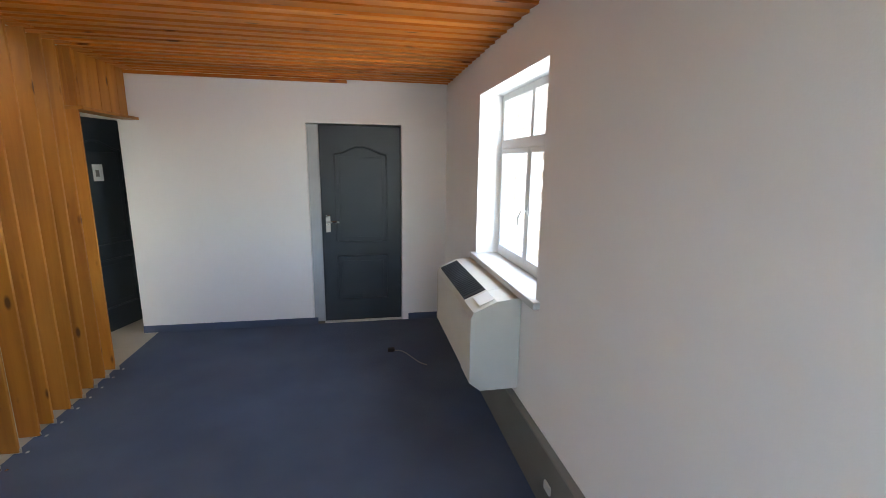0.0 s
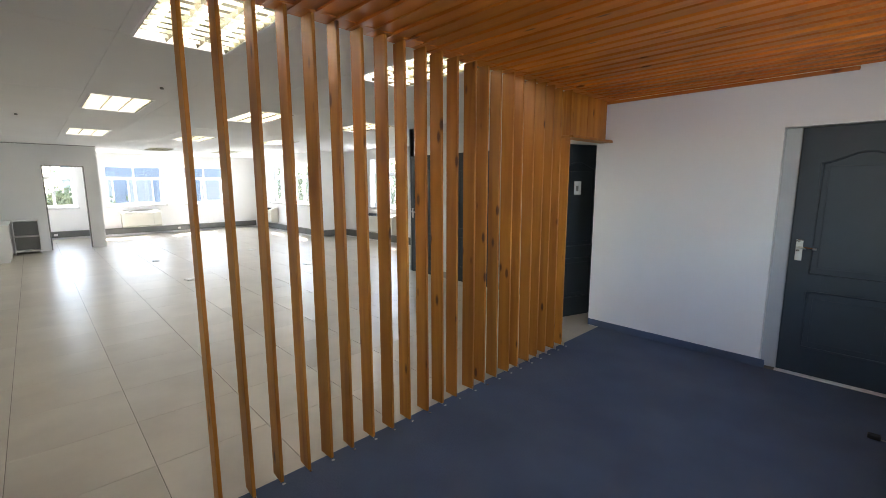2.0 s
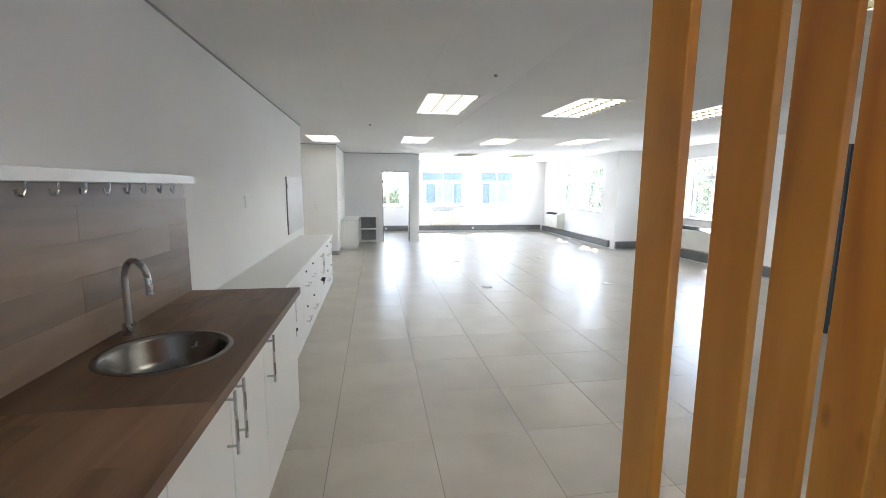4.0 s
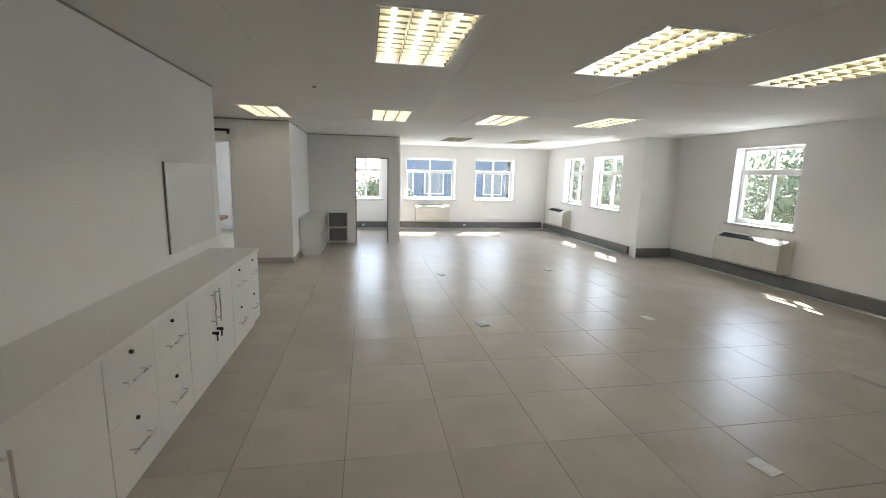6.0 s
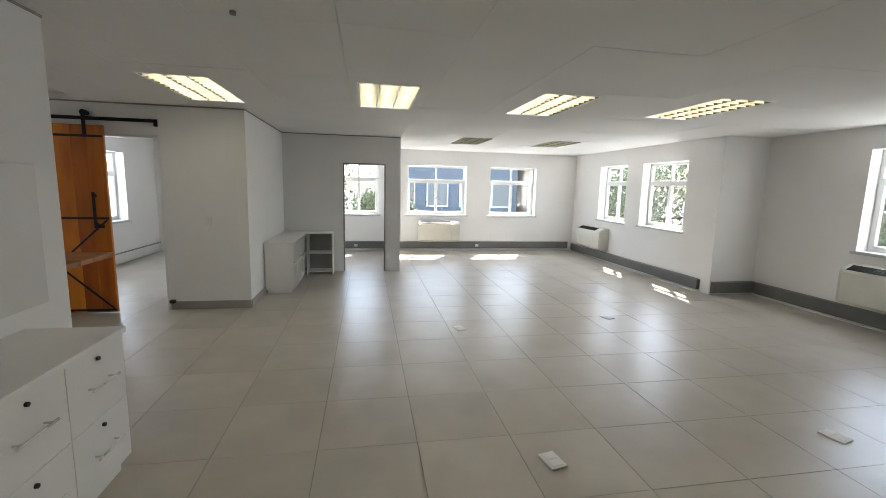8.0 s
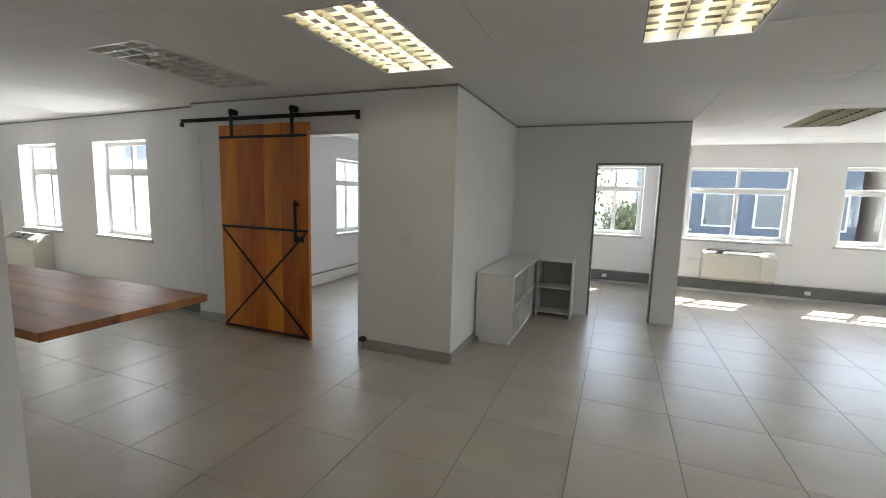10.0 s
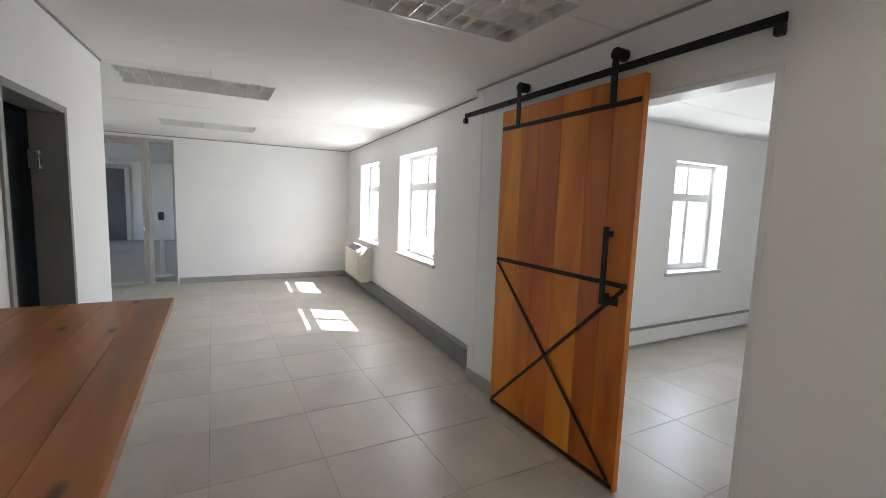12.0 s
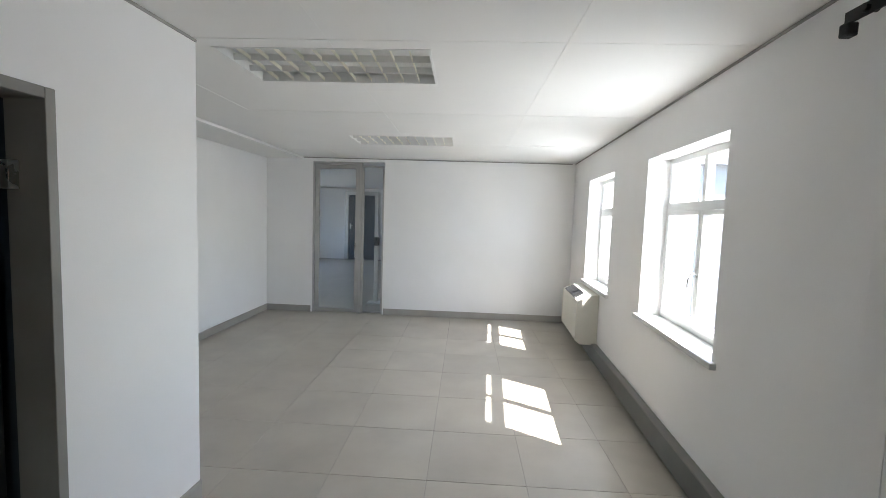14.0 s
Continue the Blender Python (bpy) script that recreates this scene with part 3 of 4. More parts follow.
box(fb, 0.03, 0.75, 0.01, 0.09, 2.385, 2.425, 0.003)
part("outer_frame", fb, ALU, gd)
gh = tube(bmesh.new(), [(0.70, 0.03, 0.92), (0.70, -0.03, 0.93), (0.70, -0.03, 1.13), (0.70, 0.03, 1.14)], 0.012)
part("door_handle", gh, STEEL, gd, "steel pull handle")
part("door_closer", one(0.05, 0.28, -0.015, 0.03, 2.30, 2.36, bevel=0.004), ALU, gd, "door closer body")


# ---- fan-coil units ----
def fan_coil(m, w, h, label, deep=1.0):
    t = thing("fan_coil_unit", m, label, "heater", "wall units under the windows")
    o = [(-0.002, 0), (-0.19, 0), (-0.245, 0.05), (-0.245, h * 0.80), (-0.232, h * 0.86), (-0.12, h * 0.97), (-0.002, h)]
    o = [(y * deep, z) for y, z in o]
    part("body", prism(bmesh.new(), o, 0.02, w * 0.80), UNIT, t)
    o2 = [(y * 1.012 - 0.001 if y < -0.01 else y, z) for y, z in o]
    part("end_cover", prism(bmesh.new(), o2, w * 0.803, w), UNIT, t, "cream end cover of the unit")
    part("end_cover", prism(bmesh.new(), o2, 0.0, 0.018), UNIT, t)
    g = part("grille", prism(bmesh.new(), [(y * deep, z) for y, z in ((-0.232, h * 0.864), (-0.235, h * 0.874), (-0.125, h * 0.978), (-0.12, h * 0.968))], 0.06, w * 0.78), GRILLE, t, "dark air outlet grille")
    sb = bmesh.new()
    n = 22
    for i in range(n):
        x = 0.07 + (w * 0.78 - 0.08) * i / n
        prism(sb, [(y * deep, z) for y, z in ((-0.231, h * 0.878), (-0.233, h * 0.888), (-0.128, h * 0.986), (-0.126, h * 0.976))], x, x + 0.006)
    part("grille_slat", sb, GRILLE, g)
    part("control_cover", prism(bmesh.new(), [(y * deep, z) for y, z in ((-0.20, h * 0.905), (-0.20, h * 0.915), (-0.13, h * 0.981), (-0.13, h * 0.971))], w * 0.83, w * 0.97), PLASTIC, t)
    return t


fan_coil(pose(XE, 3.76, 0.39, 0, 0, E), 1.05, 0.53, "cream fan-coil unit with a dark grille under the nook window", 1.14)
fan_coil(pose(-9.95, 7.43, 0.25, 0, 0, N), 1.25, 0.52, "cream fan-coil unit on the wall under a window")
fan_coil(pose(-15.45, 6.63, 0.26, 0, 0, N), 1.05, 0.50, "cream fan-coil unit in the room corner")
fan_coil(pose(-16.19, 2.48, 0.25, 0, 0, W), 1.02, 0.52, "cream fan-coil unit under the wide window")
fan_coil(sw_wall @ pose(0.92, 0, 0.20), 0.95, 0.58, "cream fan-coil unit beside the end wall")


# ---- ceiling lights ----
def ceiling_light(m, lit, label, gold=True):
    t = thing("ceiling_light", m, label, "ceiling light", "recessed louvre lights")
    L, B = LL, LB
    tray = bmesh.new()
    box(tray, -L / 2, L / 2, -B / 2, B / 2, -0.003, 0.0)
    part("tray", tray, TRAY if gold else WINFRAME, t)
    rim = bmesh.new()
    for x0, x1, y0, y1 in ((-L / 2 - 0.015, L / 2 + 0.015, -B / 2 - 0.015, -B / 2), (-L / 2 - 0.015, L / 2 + 0.015, B / 2, B / 2 + 0.015), (-L / 2 - 0.015, -L / 2, -B / 2, B / 2), (L / 2, L / 2 + 0.015, -B / 2, B / 2)):
        box(rim, x0, x1, y0, y1, -0.062, 0.0)
    part("frame", rim, WINFRAME, t)
    for j in range(3):
        yc = (j - 1) * B / 3
        part("tube", rod(bmesh.new(), (-L / 2 + 0.02, yc, -0.014), (L / 2 - 0.02, yc, -0.014), 0.010, 10), TUBE_ON if lit else TUBE_OFF, t, "fluorescent tube")
    for j in range(4):
        y = -B / 2 + B * j / 3
        y = min(max(y, -B / 2 + 0.006), B / 2 - 0.006)
        part("long_blade", prism(bmesh.new(), [(y - 0.006, -0.022), (y + 0.006, -0.022), (y + 0.001, -0.058), (y - 0.001, -0.058)], -L / 2 + 0.001, L / 2 - 0.001), TRAY if gold else WINFRAME, t)
    for i in range(1, 11):
        x = -L / 2 + L * i / 11
        bm = bmesh.new()
        for j in range(3):
            box(bm, x - 0.0015, x + 0.0015, -B / 2 + B * j / 3 + 0.007, -B / 2 + B * (j + 1) / 3 - 0.007, -0.058, -0.036)
        part("cross_blade", bm, BLADE if gold else LOUVRE, t)
    return t


lamp_z = H + 0.058
lit = ceiling_light(pose(*LAMPS[0], lamp_z), True, "recessed ceiling light with golden glowing mirror louvres")
for x, y in LAMPS[1:8] + LAMPS[10:11]:
    copy_thing(lit, pose(x, y, lamp_z))
dim = ceiling_light(pose(*LAMPS[8], lamp_z), False, "unlit recessed ceiling light with golden louvres")
copy_thing(dim, pose(*LAMPS[9], lamp_z))
off = ceiling_light(pose(*LAMPS[11], lamp_z), False, "unlit recessed ceiling light with a white louvre", gold=False)
for x, y in LAMPS[12:]:
    copy_thing(off, pose(x, y, lamp_z))

# ---- slat screen ----
screen = thing("slat_screen", pose(-1.94, 1.073, 0.0), "floor-to-ceiling screen of upright orange pine slats", "room divider")
slat = mesh_of("slat", one(-0.055, 0.05, -0.009, 0.009, 0.012, 2.375, bevel=0.003), PINE)
foot_bm = one(-0.03, 0.03, -0.002, 0.002, 0.004, 0.035)
box(foot_bm, 0.050, 0.062, -0.008, 0.008, 0.0065, 0.010)
foot = mesh_of("foot_bracket", foot_bm, STEEL)
rnd = random.Random(4)
for i in range(22):
    s = new("slat", slat)
    s.parent = screen
    dy = 0.1445 * i + rnd.uniform(-0.008, 0.008) + (0.026 if i >= 12 else 0) + (0.012 if i >= 9 else 0)
    s.location = (rnd.uniform(-0.006, 0.006) - 0.002 * i, dy, 0)
    s.rotation_euler = (rnd.uniform(-0.004, 0.004), rnd.uniform(-0.003, 0.003), rnd.uniform(-0.06, 0.06))
    f = new("foot_bracket", foot)
    f.parent = screen
    f.location = (0.0, dy, 0)
part("head_board", one(-0.06, 0.06, -0.113, 3.847, 2.376, H + 0.008, bevel=0.003), PINE_X, screen, "orange pine head board")
lin = thing("door_lintel_panel", pose(-1.99, 4.13, 1.975), "orange pine boarding above the side opening", "wall panel", kind="structure")
for i in range(6):
    part("board", one(-0.012, 0.012, 0.13 * i + 0.001, min(0.13 * (i + 1) - 0.001, 0.782), 0.012, 0.412, bevel=0.002), PINE, lin)
part("ledge", one(-0.05, 0.09, 0.0, 0.782, -0.012, 0.011, bevel=0.003), PINE, lin)

# ---- kitchen ----
FRONT = 0.075


def bar_handle(parent, a, b, out, r=0.006):
    """A steel bar handle from a to b, standing off along out."""
    a, b, o = Vector(a), Vector(b), Vector(out)
    d = (b - a).normalized()
    bm = tube(bmesh.new(), [a - d * 0.03 + o, b + d * 0.03 + o], r, 10)
    rod(bm, a, a + o, r * 0.8)
    rod(bm, b, b + o, r * 0.8)
    return part("handle", bm, STEEL, parent, "brushed steel bar handle")


def base_cabinet(x, w, top, front, back, layout, label, body=0.0):
    """A floor cabinet whose fronts face +y; x is its end nearest the room's east side."""
    t = thing("base_cabinet", pose(x - w, front, 0), label, "cabinet", "white kitchen cabinets")
    d = front - back
    part("carcass", one(0.001, w - 0.001, -d + 0.005, -0.021, 0.10, body or top, bevel=0.001), MELAMINE, t)
    part("plinth", one(0.001, w - 0.001, -d + 0.04, -0.06, 0.002, 0.10), MELAMINE, t)
    hz = (top - 0.21, top - 0.04) if top > 0.85 else (top - 0.28, top - 0.08)
    if layout == "door":
        dr = part("door", one(0.002, w - 0.002, -0.0195, 0.0, 0.105, top - 0.004, bevel=0.0015), MELAMINE, t)
        bar_handle(dr, (w - 0.05, 0, hz[0]), (w - 0.05, 0, hz[1]), (0, 0.035, 0))
    elif layout == "doors":
        for x0, x1, hx in ((0.002, w / 2 - 0.0015, w / 2 - 0.05), (w / 2 + 0.0015, w - 0.002, w / 2 + 0.05)):
            dr = part("door", one(x0, x1, -0.0195, 0.0, 0.105, top - 0.004, bevel=0.0015), MELAMINE, t)
            bar_handle(dr, (hx, 0, hz[0]), (hx, 0, hz[1]), (0, 0.035, 0))
            if top < 0.85:
                lk = rod(bmesh.new(), (hx, 0, top - 0.37), (hx, 0.018, top - 0.37), 0.011)
                box(lk, hx - 0.003, hx + 0.003, 0.018, 0.045, top - 0.385, top - 0.36)
                box(lk, hx - 0.01, hx + 0.01, 0.03, 0.036, top - 0.43, top - 0.385)
                part("lock", lk, BLACK, dr, "cam lock with its key")
    else:
      n = 2 if layout == "drawers" else 1
      for c in range(n):
        z = [0.105, 0.105 + (top - 0.109) * 0.5, top - 0.004]
        xa, xb = w * c / n, w * (c + 1) / n
        for z0, z1 in zip(z, z[1:]):
            xc = (xa + xb) / 2
            dr = part("drawer", one(xa + 0.002, xb - 0.002, -0.0195, 0.0, z0, z1 - 0.003, bevel=0.0015), MELAMINE, t)
            bar_handle(dr, (xc - 0.08, 0, (z0 + z1) / 2), (xc + 0.08, 0, (z0 + z1) / 2), (0, 0.035, 0))
            part("lock", rod(bmesh.new(), (xc, 0, z1 - 0.05), (xc, 0.012, z1 - 0.05), 0.010), BLACK, dr, "small cam lock")
    return t


WT = 0.92
for x, w in ((-0.71, 0.71), (-1.42, 0.91), (-2.33, 0.92), (-3.25, 0.81)):
    base_cabinet(x, w, WT - 0.04, FRONT, -0.54, "doors" if w > 0.85 else "door", "white kitchen base cabinet with steel bar handles", 0.70 if x == -2.33 else 0.0)
# worktop with a round hole for the basin
wt = thing("worktop", pose(0, 0, 0), "brown walnut-look laminate kitchen worktop", "worktop")
bc, br = Vector((-3.02, -0.22, WT)), 0.215
planks = bmesh.new()
seg = 40
edges_y = [-0.538, FRONT + 0.035]
ring_t = [planks.verts.new((bc.x + br * math.cos(k * math.tau / seg), bc.y + br * math.sin(k * math.tau / seg), WT)) for k in range(seg)]
ring_b = [planks.verts.new((v.co.x, v.co.y, WT - 0.039)) for v in ring_t]


def to_square(k):
    a = k * math.tau / seg
    c, s = math.cos(a), math.sin(a)
    q = 1 / max(abs(c), abs(s))
    x, y = c * q, s * q
    return (bc.x + 0.45 * x, (edges_y[1] if y > 0 else edges_y[0]) * abs(y) + bc.y * (1 - abs(y)))


sq_t = [planks.verts.new((*to_square(k), WT)) for k in range(seg)]
sq_b = [planks.verts.new((v.co.x, v.co.y, WT - 0.039)) for v in sq_t]
for k in range(seg):
    j = (k + 1) % seg
    planks.faces.new((ring_t[k], sq_t[k], sq_t[j], ring_t[j]))
    planks.faces.new((ring_b[j], sq_b[j], sq_b[k], ring_b[k]))
    planks.faces.new((ring_t[j], ring_b[j], ring_b[k], ring_t[k]))
    planks.faces.new((sq_t[k], sq_b[k], sq_b[j], sq_t[j]))
part("top_panel", planks, WORKTOP, wt)
part("top_panel", one(bc.x + 0.4505, -0.66, edges_y[0], edges_y[1], WT - 0.039, WT), WORKTOP, wt)
part("top_panel", one(-4.06, bc.x - 0.4505, edges_y[0], edges_y[1], WT - 0.039, WT), WORKTOP, wt)
rnd = random.Random(9)
for j in range(5):
    x = -0.67 - rnd.uniform(0, 0.5)
    y0 = edges_y[0] + 0.118 * j
    while x > -4.0:
        ln = rnd.uniform(0.5, 1.1)
        x0 = max(x - ln, -4.055)
        far = bc.x + 0.42 < x0 or x < bc.x - 0.42
        if far:
            part("stave", one(x0 + 0.0005, x - 0.0005, y0 + 0.0005, y0 + 0.1175, WT + 0.0002, WT + 0.0012), WORKTOP, wt)
        x = x0
sink = thing("sink", pose(*bc), "round stainless steel basin set in the worktop", "sink")
sp = bmesh.new()
prof = [(0.235, 0.0015), (0.232, 0.005), (0.215, 0.004), (0.205, -0.01), (0.19, -0.10), (0.16, -0.135), (0.05, -0.145), (0.0, -0.146)]
rings = [[sp.verts.new((r * math.cos(k * math.tau / 48), r * math.sin(k * math.tau / 48), z)) for k in range(48)] for r, z in prof[:-1]]
cv = sp.verts.new((0, 0, prof[-1][1]))
for a, b in zip(rings, rings[1:]):
    for k in range(48):
        sp.faces.new((a[k], b[k], b[(k + 1) % 48], a[(k + 1) % 48]))
for k in range(48):
    sp.faces.new((rings[-1][k], cv, rings[-1][(k + 1) % 48]))
for f in sp.faces:
    f.smooth = True
part("bowl", sp, SINK, sink)
part("drain", rod(bmesh.new(), (0, 0, -0.144), (0, 0, -0.138), 0.035, 24), ALU, sink)
tap = thing("tap", pose(-3.25, -0.465, WT), "chrome swan-neck mixer tap behind the basin", "tap")
part("base", rod(bmesh.new(), (0, 0, 0), (0, 0, 0.05), 0.026, 20), STEEL, tap)
sw = [(0, 0, 0.05), (0, 0, 0.24)] + [(0.0 + 0.06 * (1 - math.cos(a)), 0.075 * (1 - math.cos(a)), 0.24 + 0.09 * math.sin(a)) for a in [math.pi * i / 14 for i in range(1, 15)]] + [(0.12, 0.15, 0.20)]
part("spout", tube(bmesh.new(), sw, 0.0125, 12), STEEL, tap)
part("lever", tube(bmesh.new(), [(0.02, 0.0, 0.045), (0.06, 0.03, 0.055), (0.10, 0.06, 0.05)], 0.008, 8), STEEL, tap)
sb = thing("splashback", pose(0, 0, 0), "grey-brown wood-look splashback panel on the wall", "splashback")
part("backing", one(-4.05, -0.70, -0.5385, -0.528, WT + 0.0015, 1.565), SPLASH, sb)
rnd = random.Random(12)
for j in range(4):
    x, z0 = -0.70 - rnd.uniform(0, 0.4), WT + 0.002 + 0.1405 * j
    while x > -4.04:
        x0 = max(x - rnd.uniform(0.9, 1.8), -4.05)
        part("stave", one(x0 + 0.0004, x - 0.0004, -0.5278, -0.5262, z0, z0 + 0.1400), SPLASH, sb)
        x = x0
ws = thing("wall_shelf", pose(-0.70, -0.54, 1.565), "white wall shelf with steel hooks under it", "shelf")
part("board", one(-3.07, 0.0, 0.0015, 0.18, 0.0005, 0.042, bevel=0.002), MELAMINE, ws)
for i in range(8):
    x = -2.95 + 0.135 * i
    part("hook", tube(bmesh.new(), [(x, 0.13, 0.0), (x, 0.13, -0.022), (x + 0.014, 0.13, -0.042), (x + 0.034, 0.13, -0.036), (x + 0.038, 0.13, -0.02)], 0.0045, 6), STEEL, ws, "small steel cup hook")

LT = 0.80
base_cabinet(-4.07, 1.19, LT, -0.08, -0.54, "doors", "white low cabinet with doors, locks and bar handles")
base_cabinet(-5.265, 0.90, LT, -0.08, -0.54, "drawers", "white low cabinet with four drawers and bar handles")
base_cabinet(-6.17, 0.91, LT, -0.08, -0.54, "doors", "white low cabinet with doors, locks and bar handles")
base_cabinet(-7.085, 0.90, LT, -0.08, -0.54, "drawers", "white low cabinet with four drawers and bar handles")
solid("cabinet_top", one(-8.0, -4.062, -0.539, -0.065, LT + 0.0005, LT + 0.03, bevel=0.002), MELAMINE, "long white top board over the low cabinets", "worktop")
wb = thing("wall_panel", pose(-8.19, -0.54, 0.93), "white framed service panel on the kitchen wall", "panel")
part("board", one(0.02, 1.10, 0.003, 0.018, 0.0, 0.75, bevel=0.003), PANEL, wb)
part("edge_strip", one(1.102, 1.112, 0.001, 0.014, 0.0, 0.75, bevel=0.002), GREYFRAME, wb, "grey hinge strip")
for z in (0.12, 0.60):
    part("hinge", one(1.085, 1.12, 0.0185, 0.028, z, z + 0.06, bevel=0.002), STEEL, wb)


def switch(m, label):
    t = thing("light_switch", m, label, "switch", "wall switches")
    part("plate", one(-0.04, 0.04, -0.009, -0.001, -0.055, 0.055, bevel=0.003), PLASTIC, t)
    part("rocker", one(-0.012, 0.012, -0.013, -0.009, -0.02, 0.02, bevel=0.002), PLASTIC, t)


switch(pose(-5.32, -0.54, 1.42, 0, 0, 180), "white plastic wall switch above the low cabinets")
switch(pose(-11.253, -0.72, 1.12, 0, 0, 90), "white plastic wall switch beside the doorway")

# ---- barn door ----
rail = thing("door_rail", pose(-11.253, -3.58, 2.292), "black iron sliding door rail on the wall", "rail")
part("bar", one(0.022, 0.030, 0.0, 2.37, -0.02, 0.02, bevel=0.002), BLACK, rail)
for y in (0.08, 0.63, 1.2, 1.75, 2.30):
    part("spacer", rod(bmesh.new(), (0.0, y, 0), (0.043, y, 0), 0.013, 10), BLACK, rail)
for y in (0.02, 2.35):
    part("stop", one(0.012, 0.048, y - 0.018, y + 0.018, -0.064, -0.0205, bevel=0.006), BLACK, rail)
barn = thing("barn_door", pose(-11.200, -2.93, 0.012), "sliding barn door of orange varnished planks with black straps", "door")
BW, BH = 1.17, 2.20
cuts = (0.0, 0.20, 0.35, 0.52, 0.71, 0.85, 1.0)
for a, b, mat in zip(cuts, cuts[1:], (BARN, BARN_MID, BARN_RED, BARN, BARN_RED, BARN_MID)):
    part("plank", one(0.0, 0.038, BW * a + 0.0008, BW * b - 0.0008, 0.0, BH, bevel=0.002), mat, barn)


def strap(y0, z0, y1, z1, w=0.026, up=0.0):
    d = Vector((0, y1 - y0, z1 - z0))
    bm = one(0, 0.006, -d.length / 2, d.length / 2, -w / 2, w / 2, bevel=0.001)
    bmesh.ops.transform(bm, matrix=Matrix.Translation((0.0385 + up, (y0 + y1) / 2, (z0 + z1) / 2)) @ Matrix.Rotation(math.atan2(d.z, d.y), 4, "X"), verts=bm.verts)
    return part("strap", bm, BLACK, barn, "black flat iron strap")


strap(0.01, 2.075, BW - 0.01, 2.075)
strap(0.01, 1.135, BW - 0.01, 1.135)
strap(0.01, 0.03, BW - 0.01, 0.03)
strap(0.03, 0.05, BW - 0.03, 1.115, up=0.0002, w=0.021)
strap(0.03, 1.115, BW - 0.03, 0.05, up=0.0062, w=0.021)
hb = one(0.075, 0.09, BW - 0.145, BW - 0.115, 1.02, 1.44, bevel=0.003)
for z in (1.05, 1.385):
    box(hb, 0.038, 0.075, BW - 0.14, BW - 0.12, z, z + 0.03)
box(hb, 0.0385, 0.043, BW - 0.16, BW - 0.06, 1.02, 1.065)
part("pull_handle", hb, BLACK, barn, "black square pull handle")
for y in (0.185, 0.985):
    hg = part("hanger", one(0.0385, 0.046, y - 0.02, y + 0.02, 2.06, 2.33, bevel=0.002), BLACK, barn)
    part("roller", rod(bmesh.new(), (-0.025, y, 2.335), (0.046, y, 2.335), 0.032, 20), BLACK, hg)
ds = thing("door_stop", pose(-11.253, -1.17, 0.11), "black rubber door stop at the doorway", "door stop")
part("block", one(0.001, 0.06, -0.03, 0.03, -0.02, 0.02, bevel=0.006), BLACK, ds)
fr = bmesh.new()
for y0, y1 in ((-2.128, -2.10), (-1.241, -1.213)):
    box(fr, -11.39, -11.25, y0, y1, 0.002, 2.128, 0.002)
box(fr, -11.39, -11.25, -2.10, -1.241, 2.10, 2.128, 0.002)
solid("trim_doorway", fr, WINFRAME, "white painted lining of the sliding door opening", "trim", "structure")
fr = bmesh.new()
for y0, y1 in ((0.792, 0.815), (1.535, 1.558)):
    box(fr, -13.725, -13.597, y0, y1, 0.002, 1.998, 0.002)
box(fr, -13.725, -13.597, 0.815, 1.535, 1.975, 1.998, 0.002)
solid("trim_office_doorway", fr, GREYFRAME, "grey steel lining of the office doorway", "trim", "structure")

# ---- bar table ----
tb = thing("bar_table", pose(-9.118, -2.66, 0), "long bar table of dark varnished planks against the wall", "table")
TW = 0.64
for i in range(5):
    w0, w1 = TW / 5 * i, TW / 5 * (i + 1)
    part("plank", one(w0 + 0.0002, w1 - 0.0002, 0.0, 1.98, 1.026, 1.06, bevel=0.0012), TABLE, tb)
part("wall_rail", one(0.52, 0.58, 0.35, 1.5, 0.985, 1.0215, bevel=0.002), TABLE, tb, "timber rail fixed to the wall")

# ---- low shelves in the corner ----
lc = thing("low_cabinet", pose(-13.55, -0.235, 0), "white melamine low cabinet with open cubbies", "cabinet")
part("top", one(0, 1.60, 0, 0.40, 0.73, 0.755, bevel=0.002), MELAMINE, lc)
part("side", one(1.575, 1.598, 0.002, 0.395, 0.06, 0.7295, bevel=0.001), MELAMINE, lc)
part("side", one(0.0, 0.02, 0.002, 0.395, 0.06, 0.7295, bevel=0.001), MELAMINE, lc)
part("back", one(0.02, 1.575, 0.002, 0.015, 0.06, 0.7295), MELAMINE, lc)
part("plinth", one(0.0, 1.575, 0.03, 0.36, 0.001, 0.0595), MELAMINE, lc)
for x in (0.40, 0.79, 1.18):
    part("divider", one(x, x + 0.02, 0.015, 0.39, 0.06, 0.7295), MELAMINE, lc)
for z in (0.0605, 0.39):
    part("shelf", one(0.02, 1.575, 0.016, 0.385, z, z + 0.018), MELAMINE, lc)
os_ = thing("open_shelf", pose(-13.585, 0.17, 0), "small white shelf with two dark open compartments", "shelf")
part("back", one(0.002, 0.015, 0.02, 0.43, 0.05, 0.73), SHADE, os_)
part("top", one(0.0, 0.30, 0.0, 0.45, 0.73, 0.752, bevel=0.002), MELAMINE, os_)
part("side", one(0.0, 0.298, 0.001, 0.02, 0.0015, 0.7295), MELAMINE, os_)
part("side", one(0.0, 0.298, 0.43, 0.449, 0.0015, 0.7295), MELAMINE, os_)
for z in (0.05, 0.38):
    part("shelf", one(0.015, 0.29, 0.0205, 0.4295, z, z + 0.02), MELAMINE, os_)

# ---- floor boxes, cable ----
fbx = thing("floor_socket", pose(-7.72, 2.31, 0, 0, 0, 12), "white plastic floor socket box set in the tiles", "socket", "floor sockets")
part("lid", one(-0.075, 0.075, -0.055, 0.055, 0.001, 0.012, bevel=0.003), PLASTIC, fbx)
